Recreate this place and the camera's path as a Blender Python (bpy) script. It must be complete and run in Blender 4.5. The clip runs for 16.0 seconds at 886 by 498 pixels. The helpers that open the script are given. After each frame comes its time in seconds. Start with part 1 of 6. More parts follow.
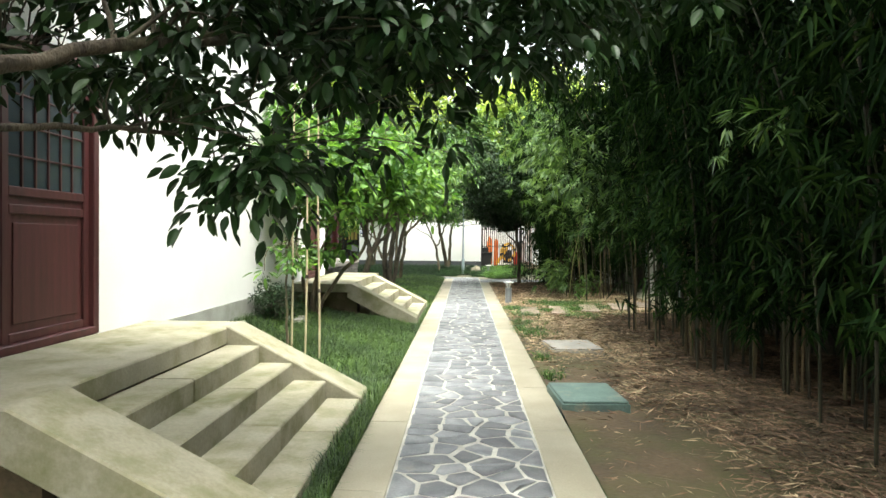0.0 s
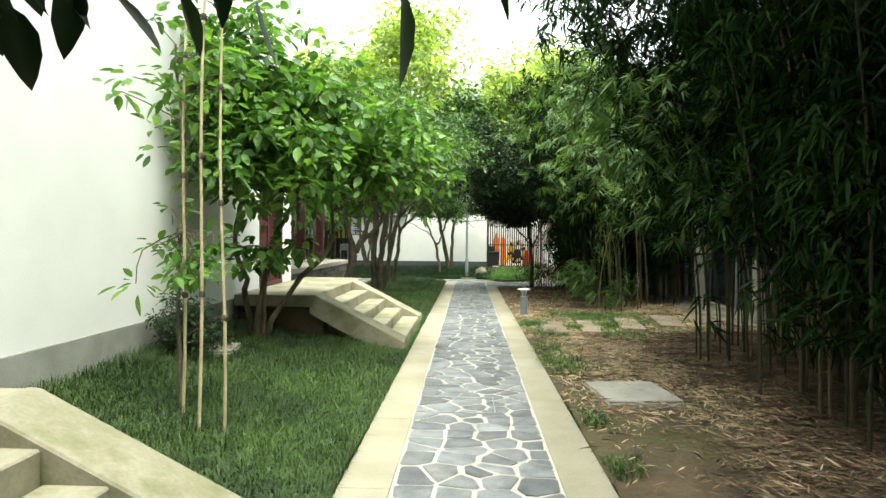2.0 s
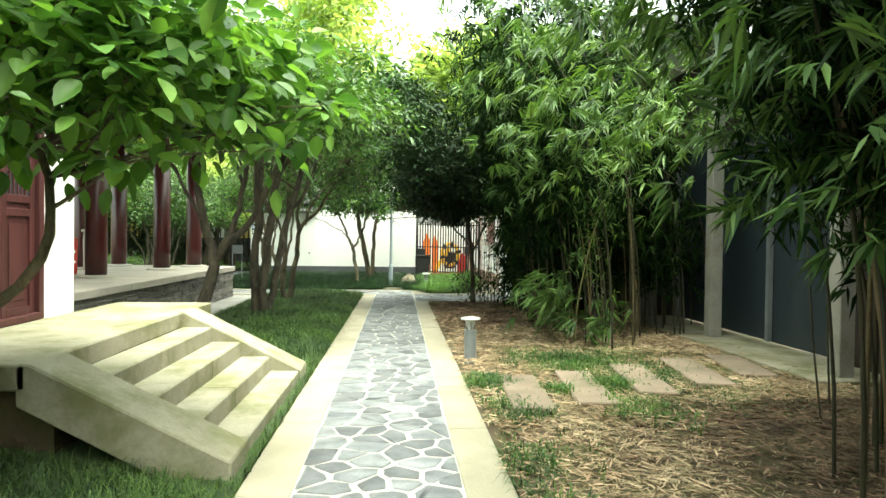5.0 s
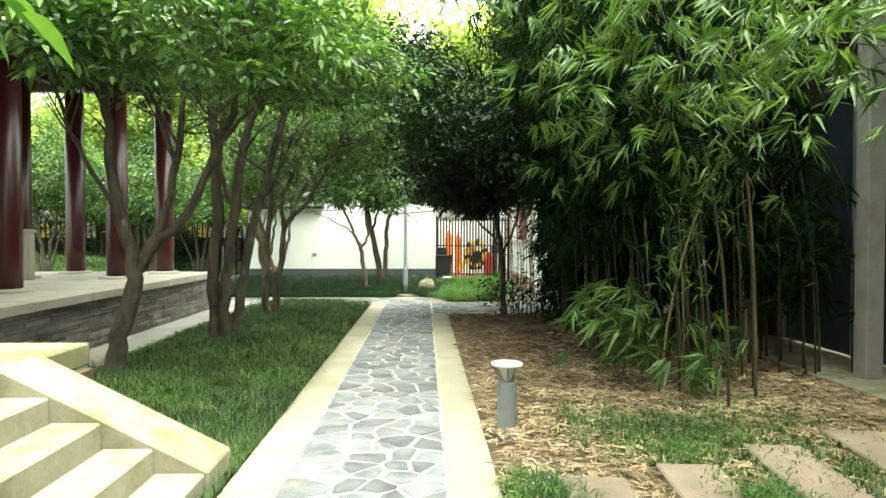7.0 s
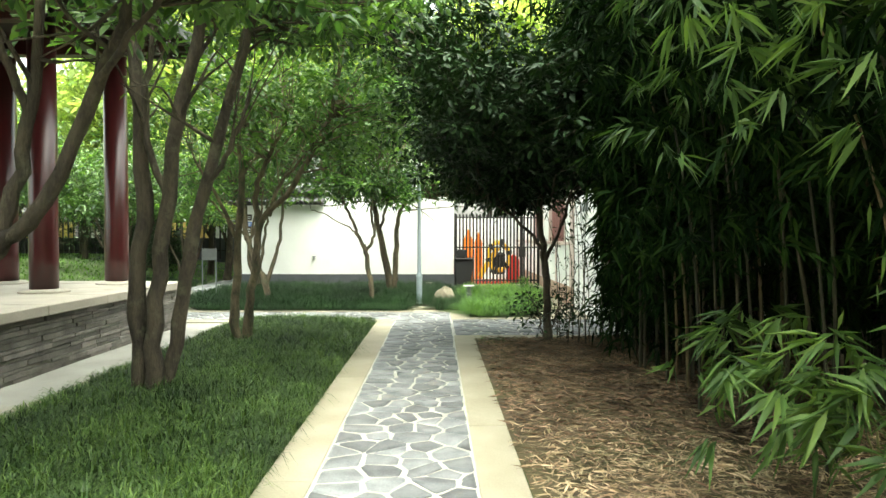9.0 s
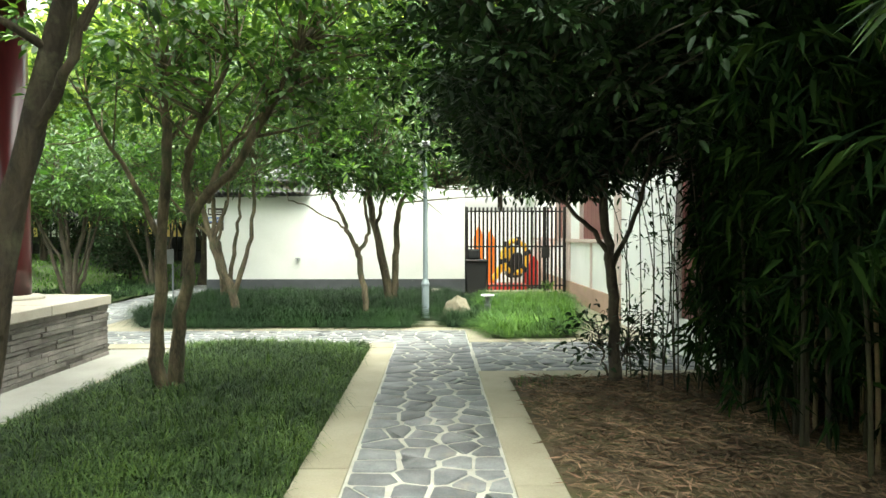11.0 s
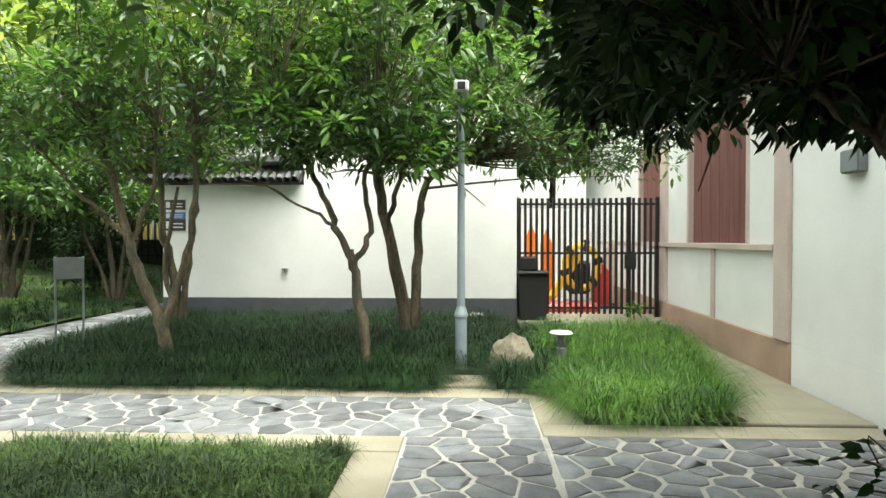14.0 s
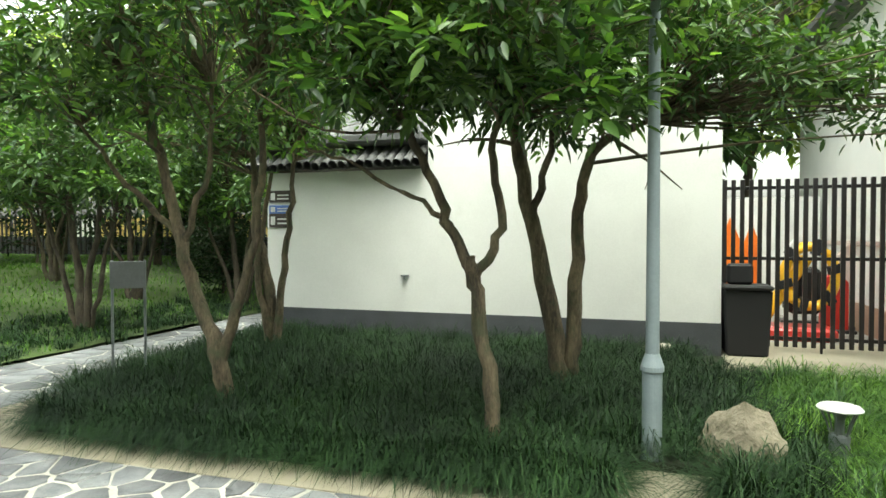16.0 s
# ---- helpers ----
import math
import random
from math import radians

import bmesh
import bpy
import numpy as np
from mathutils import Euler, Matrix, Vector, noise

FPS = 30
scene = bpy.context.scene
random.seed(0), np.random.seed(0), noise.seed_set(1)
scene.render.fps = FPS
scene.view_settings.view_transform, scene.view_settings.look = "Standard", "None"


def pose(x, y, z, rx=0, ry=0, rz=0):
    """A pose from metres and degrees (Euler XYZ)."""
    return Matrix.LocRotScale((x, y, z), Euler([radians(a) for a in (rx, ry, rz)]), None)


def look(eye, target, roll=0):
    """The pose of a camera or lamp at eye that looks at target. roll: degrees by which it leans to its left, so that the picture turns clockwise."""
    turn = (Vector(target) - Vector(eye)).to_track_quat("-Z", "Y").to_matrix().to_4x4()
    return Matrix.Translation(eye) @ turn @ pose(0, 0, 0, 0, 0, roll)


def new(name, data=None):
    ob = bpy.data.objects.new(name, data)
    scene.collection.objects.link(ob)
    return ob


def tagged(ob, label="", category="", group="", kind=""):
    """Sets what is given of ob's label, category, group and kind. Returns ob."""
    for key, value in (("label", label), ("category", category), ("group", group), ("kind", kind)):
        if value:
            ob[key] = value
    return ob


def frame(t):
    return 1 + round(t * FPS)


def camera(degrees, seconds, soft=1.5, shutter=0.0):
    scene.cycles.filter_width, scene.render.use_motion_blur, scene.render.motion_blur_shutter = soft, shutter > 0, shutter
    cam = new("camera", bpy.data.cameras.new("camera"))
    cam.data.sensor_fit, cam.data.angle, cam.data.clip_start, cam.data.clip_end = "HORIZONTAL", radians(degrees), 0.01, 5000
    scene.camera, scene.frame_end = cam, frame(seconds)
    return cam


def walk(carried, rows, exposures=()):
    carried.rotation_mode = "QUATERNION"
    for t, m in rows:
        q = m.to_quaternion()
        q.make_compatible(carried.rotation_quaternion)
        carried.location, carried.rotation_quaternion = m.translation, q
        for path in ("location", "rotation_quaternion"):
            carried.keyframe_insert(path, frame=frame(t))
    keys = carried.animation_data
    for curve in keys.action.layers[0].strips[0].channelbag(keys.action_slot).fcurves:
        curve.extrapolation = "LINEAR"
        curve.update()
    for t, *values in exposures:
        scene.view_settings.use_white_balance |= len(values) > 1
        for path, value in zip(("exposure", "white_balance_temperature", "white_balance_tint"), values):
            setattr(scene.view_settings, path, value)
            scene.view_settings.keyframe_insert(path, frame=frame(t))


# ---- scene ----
cam = camera(71.49, 16.0)
PATH = [
    (0.0, 0.061, 0.000, 1.597, 89.09, -0.58, 2.06),
    (0.5, 0.047, 0.789, 1.583, 89.12, -0.57, 2.36),
    (1.0, 0.005, 1.560, 1.554, 89.01, -0.63, 2.30),
    (1.5, 0.029, 2.328, 1.554, 89.05, -0.55, 1.90),
    (2.0, 0.046, 3.075, 1.539, 89.01, -0.50, 2.39),
    (2.5, 0.057, 3.817, 1.544, 89.07, -0.67, 1.68),
    (3.0, 0.070, 4.549, 1.538, 89.12, -0.73, 0.59),
    (3.5, 0.117, 5.279, 1.540, 89.19, -0.73, -0.23),
    (4.0, 0.117, 5.992, 1.537, 89.29, -0.81, -3.00),
    (4.2, 0.124, 6.280, 1.539, 89.28, -0.80, -4.18),
    (6.3, 0.430, 9.425, 1.573, 88.94, 0.00, -2.92),
    (6.5, 0.455, 9.717, 1.574, 88.92, 0.04, -2.25),
    (7.0, 0.488, 10.426, 1.557, 88.88, -0.12, -1.72),
    (7.5, 0.508, 11.168, 1.565, 88.86, -0.17, -1.28),
    (8.0, 0.494, 11.837, 1.565, 88.84, -0.22, -1.25),
    (8.5, 0.444, 12.522, 1.572, 88.88, -0.07, -0.52),
    (11.0, 0.160, 16.009, 1.555, 88.69, 0.10, -0.70),
    (11.5, 0.124, 16.708, 1.550, 88.74, 0.09, -0.58),
    (12.0, 0.066, 17.415, 1.547, 88.73, 0.24, -0.48),
    (12.5, 0.082, 18.149, 1.533, 88.76, 0.24, 0.04),
    (13.0, 0.111, 18.844, 1.517, 88.82, 0.21, 0.59),
    (13.5, 0.123, 19.503, 1.516, 89.02, 0.25, 1.68),
    (14.0, 0.093, 20.155, 1.520, 89.05, 0.04, 2.64),
    (14.5, 0.045, 20.778, 1.515, 89.00, 0.05, 5.82),
    (15.0, 0.008, 21.439, 1.521, 88.92, 0.00, 8.79),
    (15.5, -0.057, 22.092, 1.534, 88.90, -0.01, 13.58),
    (16.0, -0.157, 22.705, 1.543, 88.77, -0.01, 17.01),
]
EXPOSURES = [(0.0, 2.7, 6600, 3), (1.0, 2.56, 6650, 0), (2.0, 2.28, 6700, -4), (3.0, 2.15, 6750, -6), (4.0, 2.75, 6800, -9), (6.5, 2.66, 6850, -8), (8.5, 2.9, 6850, -4), (11.0, 2.78, 6800, -4), (12.5, 2.85, 6700, 0), (14.0, 2.35, 6650, 1), (15.0, 2.05, 6650, -3), (16.0, 2.15, 6700, -4)]
walk(cam, [(t, pose(x, y, z, rx, ry, rz)) for t, x, y, z, rx, ry, rz in PATH], EXPOSURES)

# ---- light ----
world = bpy.data.worlds.new("overcast_sky")
scene.world = world
world.use_nodes = True
wn = world.node_tree.nodes
wl = world.node_tree.links
wn.clear()
w_out = wn.new("ShaderNodeOutputWorld")
w_bg = wn.new("ShaderNodeBackground")
w_sky = wn.new("ShaderNodeTexSky")
w_sky.sky_type = "NISHITA"
w_sky.sun_disc = False
w_sky.sun_elevation = radians(74)
w_sky.sun_rotation = radians(145)
w_sky.dust_density = 6.0
w_sky.air_density = 1.5
w_sat = wn.new("ShaderNodeHueSaturation")
w_sat.inputs["Saturation"].default_value = 0.25
wl.new(w_sky.outputs[0], w_sat.inputs["Color"])
wl.new(w_sat.outputs[0], w_bg.inputs["Color"])
w_bg.inputs["Strength"].default_value = 0.15
wl.new(w_bg.outputs[0], w_out.inputs[0])
sun = new("sun", bpy.data.lights.new("sun", "SUN"))
sun.data.energy = 0.6
sun.data.angle = radians(60)
sun.data.color = (1.0, 0.97, 0.91)
sun.matrix_world = look((5, -7, 30), (0, 0, 0))

rng = np.random.default_rng(7)


# ---- materials ----
def material(name, colour, rough=0.8, second=None, scale=4.0, fine=40.0, bump=0.3, metal=0.0, spread=0.0, island=False, stain=None, stain_scale=0.7, stain_at=0.55, spec=0.5, through_light=0.0, streak=None, depth=0.01):
    m = bpy.data.materials.new(name)
    m.use_nodes = True
    nt = m.node_tree
    n, l = nt.nodes, nt.links
    b = n["Principled BSDF"]
    b.inputs["Roughness"].default_value = rough
    b.inputs["Metallic"].default_value = metal
    b.inputs["Specular IOR Level"].default_value = spec
    tc = n.new("ShaderNodeTexCoord")
    src = tc.outputs["Object"]
    if streak:
        mp = n.new("ShaderNodeMapping")
        mp.inputs["Scale"].default_value = streak
        l.new(src, mp.inputs["Vector"])
        src = mp.outputs[0]
    n1 = n.new("ShaderNodeTexNoise")
    n1.inputs["Scale"].default_value = scale
    n1.inputs["Detail"].default_value = 6
    n2 = n.new("ShaderNodeTexNoise")
    n2.inputs["Scale"].default_value = fine
    n2.inputs["Detail"].default_value = 4
    l.new(src, n1.inputs["Vector"])
    l.new(src, n2.inputs["Vector"])
    ramp = n.new("ShaderNodeValToRGB")
    second = second or tuple(c * 0.72 for c in colour)
    ramp.color_ramp.elements[0].position = 0.32
    ramp.color_ramp.elements[1].position = 0.68
    ramp.color_ramp.elements[0].color = (*second, 1)
    ramp.color_ramp.elements[1].color = (*colour, 1)
    add = n.new("ShaderNodeMath")
    add.operation = "MULTIPLY_ADD"
    l.new(n2.outputs["Fac"], add.inputs[0])
    add.inputs[1].default_value = 0.45
    l.new(n1.outputs["Fac"], add.inputs[2])
    off = n.new("ShaderNodeMath")
    off.operation = "SUBTRACT"
    l.new(add.outputs[0], off.inputs[0])
    off.inputs[1].default_value = 0.225
    l.new(off.outputs[0], ramp.inputs["Fac"])
    col = ramp.outputs["Color"]
    if stain:
        n3 = n.new("ShaderNodeTexNoise")
        n3.inputs["Scale"].default_value = stain_scale
        n3.inputs["Detail"].default_value = 8
        n3.inputs["Roughness"].default_value = 0.65
        l.new(tc.outputs["Object"], n3.inputs["Vector"])
        r3 = n.new("ShaderNodeValToRGB")
        r3.color_ramp.elements[0].position = stain_at
        r3.color_ramp.elements[1].position = stain_at + 0.18
        l.new(n3.outputs["Fac"], r3.inputs["Fac"])
        mx = n.new("ShaderNodeMixRGB")
        mx.inputs["Color2"].default_value = (*stain, 1)
        l.new(r3.outputs["Color"], mx.inputs["Fac"])
        l.new(col, mx.inputs["Color1"])
        col = mx.outputs["Color"]
    if spread:
        if island:
            rnd = n.new("ShaderNodeNewGeometry").outputs["Random Per Island"]
        else:
            rnd = n.new("ShaderNodeObjectInfo").outputs["Random"]
        hs = n.new("ShaderNodeHueSaturation")
        mr = n.new("ShaderNodeMapRange")
        mr.inputs["To Min"].default_value = 1 - spread
        mr.inputs["To Max"].default_value = 1 + spread
        l.new(rnd, mr.inputs["Value"])
        l.new(mr.outputs[0], hs.inputs["Value"])
        mh = n.new("ShaderNodeMapRange")
        mh.inputs["To Min"].default_value = 0.5 + 0.035 * spread
        mh.inputs["To Max"].default_value = 0.5 - 0.035 * spread
        l.new(rnd, mh.inputs["Value"])
        l.new(mh.outputs[0], hs.inputs["Hue"])
        l.new(col, hs.inputs["Color"])
        col = hs.outputs["Color"]
    l.new(col, b.inputs["Base Color"])
    if bump:
        bp = n.new("ShaderNodeBump")
        bp.inputs["Strength"].default_value = bump
        bp.inputs["Distance"].default_value = depth
        l.new(add.outputs[0], bp.inputs["Height"])
        l.new(bp.outputs[0], b.inputs["Normal"])
    if through_light:
        tr = n.new("ShaderNodeBsdfTranslucent")
        br = n.new("ShaderNodeMixRGB")
        br.blend_type = "MULTIPLY"
        br.inputs["Fac"].default_value = 1
        br.inputs["Color2"].default_value = (1.25, 1.3, 0.55, 1)
        l.new(col, br.inputs["Color1"])
        l.new(br.outputs[0], tr.inputs["Color"])
        ms = n.new("ShaderNodeMixShader")
        ms.inputs[0].default_value = through_light
        l.new(b.outputs[0], ms.inputs[1])
        l.new(tr.outputs[0], ms.inputs[2])
        l.new(ms.outputs[0], n["Material Output"].inputs["Surface"])
    return m


def leaf_material(name, colour, second, rough=0.45, spread=0.35, through_light=0.3, spec=0.5):
    return material(name, colour, rough, second, 1.1, 9.0, 0.0, spread=spread, island=True, through_light=through_light, spec=spec)


PLASTER = material("white_plaster", (0.82, 0.82, 0.79), 0.9, (0.74, 0.74, 0.71), 1.2, 55, 0.12, stain=(0.62, 0.62, 0.57), stain_scale=0.5, stain_at=0.6)
PLINTH = material("grey_plinth_paint", (0.34, 0.34, 0.31), 0.9, (0.24, 0.24, 0.21), 2.5, 60, 0.3, stain=(0.2, 0.21, 0.15), stain_at=0.5, stain_scale=1.4)
DADO = material("dark_grey_dado_paint", (0.085, 0.09, 0.1), 0.85, (0.06, 0.065, 0.07), 2.0, 60, 0.2)
STAIR = material("worn_sandstone", (0.33, 0.305, 0.228), 0.9, (0.225, 0.21, 0.148), 2.2, 45, 0.4, stain=(0.16, 0.155, 0.075), stain_scale=2.1, stain_at=0.45, spread=0.06)
BORDER = material("cream_stone_border", (0.32, 0.292, 0.222), 0.9, (0.245, 0.222, 0.162), 1.8, 70, 0.25, spread=0.06, stain=(0.30, 0.28, 0.17), stain_scale=1.1, stain_at=0.6)
MORTAR = material("pale_mortar", (0.46, 0.45, 0.40), 0.95, (0.33, 0.32, 0.285), 5, 90, 0.4)
SLATE = material("grey_flagstone", (0.188, 0.195, 0.203), 0.6, (0.105, 0.111, 0.12), 5, 60, 0.5, spec=0.45, spread=0.32, stain=(0.235, 0.215, 0.18), stain_scale=2.2, stain_at=0.6)
SLATE_ISL = material("grey_flagstone_far", (0.188, 0.195, 0.203), 0.6, (0.105, 0.111, 0.12), 5, 60, 0.5, spec=0.45, spread=0.32, island=True, stain=(0.235, 0.215, 0.18), stain_scale=2.2, stain_at=0.6)
SOIL = material("damp_soil", (0.11, 0.077, 0.043), 0.9, (0.05, 0.035, 0.02), 1.6, 26, 0.9, stain=(0.068, 0.066, 0.022), stain_scale=1.1, stain_at=0.44, depth=0.03)
# soil set near black for the shade between the tufts
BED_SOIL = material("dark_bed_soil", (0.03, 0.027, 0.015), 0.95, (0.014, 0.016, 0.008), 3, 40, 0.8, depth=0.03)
TURF = material("turf_soil", (0.045, 0.085, 0.018), 0.95, (0.03, 0.045, 0.014), 3, 40, 0.8, depth=0.03)
FIELD = material("far_field", (0.07, 0.11, 0.03), 0.95, (0.04, 0.06, 0.02), 0.4, 6, 0.5)
STRAW = material("dry_bamboo_litter", (0.46, 0.36, 0.22), 0.85, (0.19, 0.13, 0.07), 2, 20, 0.0, spread=0.5, island=True)
# browner, darker copy of the litter, carrying the shade below the bamboo
SHADED_LITTER = material("shaded_brown_litter", (0.225, 0.155, 0.09), 0.9, (0.06, 0.038, 0.021), 2, 20, 0.0, spread=0.6, island=True)
GRASS = leaf_material("lawn_blades", (0.062, 0.118, 0.024), (0.022, 0.05, 0.012), 0.6, 0.7, 0.28)
GRASS_FAR = leaf_material("sunny_mown_blades", (0.10, 0.21, 0.03), (0.06, 0.14, 0.02), 0.6, 0.4, 0.3)
WEED = leaf_material("fresh_weed_blades", (0.075, 0.155, 0.028), (0.028, 0.07, 0.014), 0.55, 0.6, 0.3)
# deep green blades, lowered further to hold the shade of the trees
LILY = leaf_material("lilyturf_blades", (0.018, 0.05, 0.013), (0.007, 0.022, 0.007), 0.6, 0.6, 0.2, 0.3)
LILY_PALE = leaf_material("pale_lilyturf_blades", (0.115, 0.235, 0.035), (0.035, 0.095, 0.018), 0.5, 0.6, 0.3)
BARK = material("grey_brown_bark", (0.09, 0.072, 0.05), 0.95, (0.035, 0.028, 0.021), 9, 60, 1.0, streak=(1, 1, 0.35), depth=0.03, stain=(0.125, 0.125, 0.08), stain_scale=5, stain_at=0.55)
BARK_PALE = material("tan_bark", (0.20, 0.158, 0.10), 0.95, (0.05, 0.04, 0.028), 9, 60, 1.0, streak=(1, 1, 0.3), depth=0.03, stain=(0.07, 0.078, 0.042), stain_scale=5, stain_at=0.5)
# culm colour lowered to hold the darkness inside the thicket
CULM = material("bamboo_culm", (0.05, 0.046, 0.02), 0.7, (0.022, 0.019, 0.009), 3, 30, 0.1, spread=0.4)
CULM_TAN = material("tan_bamboo_culm", (0.20, 0.15, 0.075), 0.6, (0.10, 0.07, 0.035), 3, 30, 0.1, spread=0.4)
CULM_BRIGHT = material("young_bamboo_culm", (0.25, 0.255, 0.105), 0.5, (0.17, 0.155, 0.06), 3, 30, 0.1)
# thicket shade is put into this near-black leaf colour
LEAF_BAMBOO_SHADED = leaf_material("shaded_bamboo_leaves", (0.017, 0.042, 0.008), (0.006, 0.017, 0.004), 0.7, 0.7, 0.05, 0.07)
# lighter copy of the same leaves: sky light painted into the path side
LEAF_BAMBOO_LIT = leaf_material("sky_lit_bamboo_leaves", (0.075, 0.145, 0.034), (0.034, 0.078, 0.018), 0.5, 0.6, 0.25, 0.4)
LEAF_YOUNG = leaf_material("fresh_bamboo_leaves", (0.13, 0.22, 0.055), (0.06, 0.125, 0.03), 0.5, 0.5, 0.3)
LEAF_BIG = leaf_material("bright_broad_leaves", (0.14, 0.265, 0.06), (0.07, 0.16, 0.038), 0.45, 0.5, 0.45, 0.4)
# leaf colour sunk towards black: backlit crown shade is painted in
LEAF_DARK = leaf_material("glossy_shaded_leaves", (0.023, 0.054, 0.015), (0.011, 0.028, 0.009), 0.45, 0.45, 0.06, 0.2)
LEAF_MID = leaf_material("osmanthus_leaves", (0.076, 0.146, 0.041), (0.032, 0.074, 0.022), 0.38, 0.65, 0.33)
LEAF_OSM = leaf_material("fresh_osmanthus_leaves", (0.098, 0.19, 0.043), (0.042, 0.1, 0.024), 0.4, 0.6, 0.3, 0.45)
# both woodland greens are paled: distance haze and glare put into the colour
LEAF_FAR = leaf_material("hazy_woodland_leaves", (0.37, 0.43, 0.22), (0.22, 0.31, 0.12), 0.55, 0.45, 0.7, 0.3)
LEAF_LIME = leaf_material("hazy_lime_leaves", (0.34, 0.41, 0.17), (0.20, 0.28, 0.09), 0.55, 0.4, 0.68, 0.3)
RED_WOOD = material("dark_red_lacquer", (0.06, 0.009, 0.010), 0.3, (0.034, 0.006, 0.006), 2, 30, 0.1, streak=(6, 6, 0.6), depth=0.004)
BROWN_WOOD = material("maroon_door_wood", (0.085, 0.022, 0.022), 0.5, (0.045, 0.012, 0.012), 2, 25, 0.15, streak=(8, 8, 0.5), depth=0.004)
PINK_WOOD = material("faded_red_shutter_wood", (0.22, 0.085, 0.075), 0.7, (0.13, 0.05, 0.045), 2, 22, 0.2, streak=(9, 9, 0.4), depth=0.004)
PINK_TRIM = material("pinkish_stone_trim", (0.60, 0.49, 0.44), 0.85, (0.50, 0.40, 0.355), 2, 40, 0.2)
PINK_BASE = material("reddish_stone_base", (0.46, 0.315, 0.24), 0.9, (0.36, 0.24, 0.18), 1.6, 40, 0.3, stain=(0.36, 0.31, 0.16), stain_scale=1.2)
TIMBER_DARK = material("dark_eave_timber", (0.035, 0.02, 0.016), 0.7, (0.02, 0.012, 0.01), 3, 30, 0.2)
ROOF_TILE = material("grey_clay_roof_tile", (0.13, 0.13, 0.13), 0.9, (0.07, 0.072, 0.072), 4, 40, 0.4, spread=0.2, stain=(0.2, 0.21, 0.19), stain_scale=3)
LEDGE = material("pale_limestone_slab", (0.46, 0.42, 0.36), 0.85, (0.36, 0.33, 0.28), 1.5, 60, 0.25, stain=(0.3, 0.27, 0.21), stain_scale=1)
WALLSTONE = material("stacked_slate", (0.20, 0.185, 0.165), 0.9, (0.11, 0.1, 0.09), 4, 50, 0.6, spread=0.35, depth=0.015)
CONCRETE = material("grey_concrete_walk", (0.30, 0.295, 0.27), 0.92, (0.22, 0.215, 0.2), 1.4, 70, 0.3, stain=(0.36, 0.31, 0.2), stain_scale=0.6, stain_at=0.55)
BLACK_STEEL = material("black_painted_steel", (0.018, 0.015, 0.015), 0.45, (0.01, 0.009, 0.009), 5, 60, 0.1)
GREY_STEEL = material("grey_painted_steel", (0.22, 0.24, 0.25), 0.45, (0.17, 0.185, 0.19), 4, 60, 0.1)
POLE_PAINT = material("light_blue_grey_paint", (0.25, 0.30, 0.32), 0.45, (0.205, 0.245, 0.265), 3, 50, 0.08, stain=(0.36, 0.38, 0.36), stain_scale=2.5, stain_at=0.62)
LAMP_WHITE = material("weathered_white_cap", (0.52, 0.54, 0.52), 0.5, (0.42, 0.44, 0.42), 4, 60, 0.1)
GREEN_LID = material("green_cover_plate", (0.12, 0.185, 0.16), 0.7, (0.075, 0.12, 0.108), 4, 40, 0.25, stain=(0.25, 0.24, 0.17), stain_scale=3)
GREY_LID = material("grey_concrete_cover", (0.34, 0.32, 0.29), 0.9, (0.25, 0.24, 0.21), 3, 50, 0.35, stain=(0.2, 0.18, 0.12), stain_scale=2.2)
BUFF_SLAB = material("buff_paving_slab", (0.255, 0.20, 0.148), 0.9, (0.17, 0.132, 0.094), 2.4, 60, 0.3, spread=0.12, stain=(0.22, 0.17, 0.11), stain_scale=2.2, stain_at=0.6)
ROCK = material("buff_boulder", (0.22, 0.195, 0.145), 0.95, (0.12, 0.105, 0.07), 5, 45, 0.9, depth=0.03, stain=(0.11, 0.105, 0.05), stain_scale=4, stain_at=0.55)
STAKE = material("bamboo_stake", (0.50, 0.43, 0.27), 0.7, (0.33, 0.27, 0.16), 5, 40, 0.2)
ORANGE = material("orange_plastic", (0.75, 0.20, 0.02), 0.4, (0.6, 0.13, 0.015), 2, 30, 0.05)
YELLOW = material("yellow_paint", (0.80, 0.48, 0.03), 0.45, (0.66, 0.36, 0.02), 2, 30, 0.05)
CREAM_BOARD = material("pale_yellow_hoarding", (0.80, 0.60, 0.22), 0.6, (0.70, 0.50, 0.18), 1, 20, 0.05)
RED = material("red_paint", (0.52, 0.03, 0.02), 0.4, (0.4, 0.02, 0.015), 2, 30, 0.05)
BLACK = material("black_plastic", (0.011, 0.011, 0.012), 0.8, (0.01, 0.01, 0.011), 4, 40, 0.1)
BLUE = material("blue_sign_paint", (0.12, 0.22, 0.6), 0.5)
BROWN_SIGN = material("dark_brown_sign", (0.045, 0.03, 0.025), 0.5)
WHITE = material("white_lettering", (0.8, 0.8, 0.78), 0.6)
GREY_BOARD = material("grey_notice_board", (0.20, 0.21, 0.21), 0.5, (0.15, 0.16, 0.16), 3, 40, 0.05)
GLASS = bpy.data.materials.new("dark_window_glass")
GLASS.use_nodes = True
GLASS.node_tree.nodes["Principled BSDF"].inputs["Base Color"].default_value = (0.04, 0.055, 0.065, 1)
GLASS.node_tree.nodes["Principled BSDF"].inputs["Roughness"].default_value = 0.08


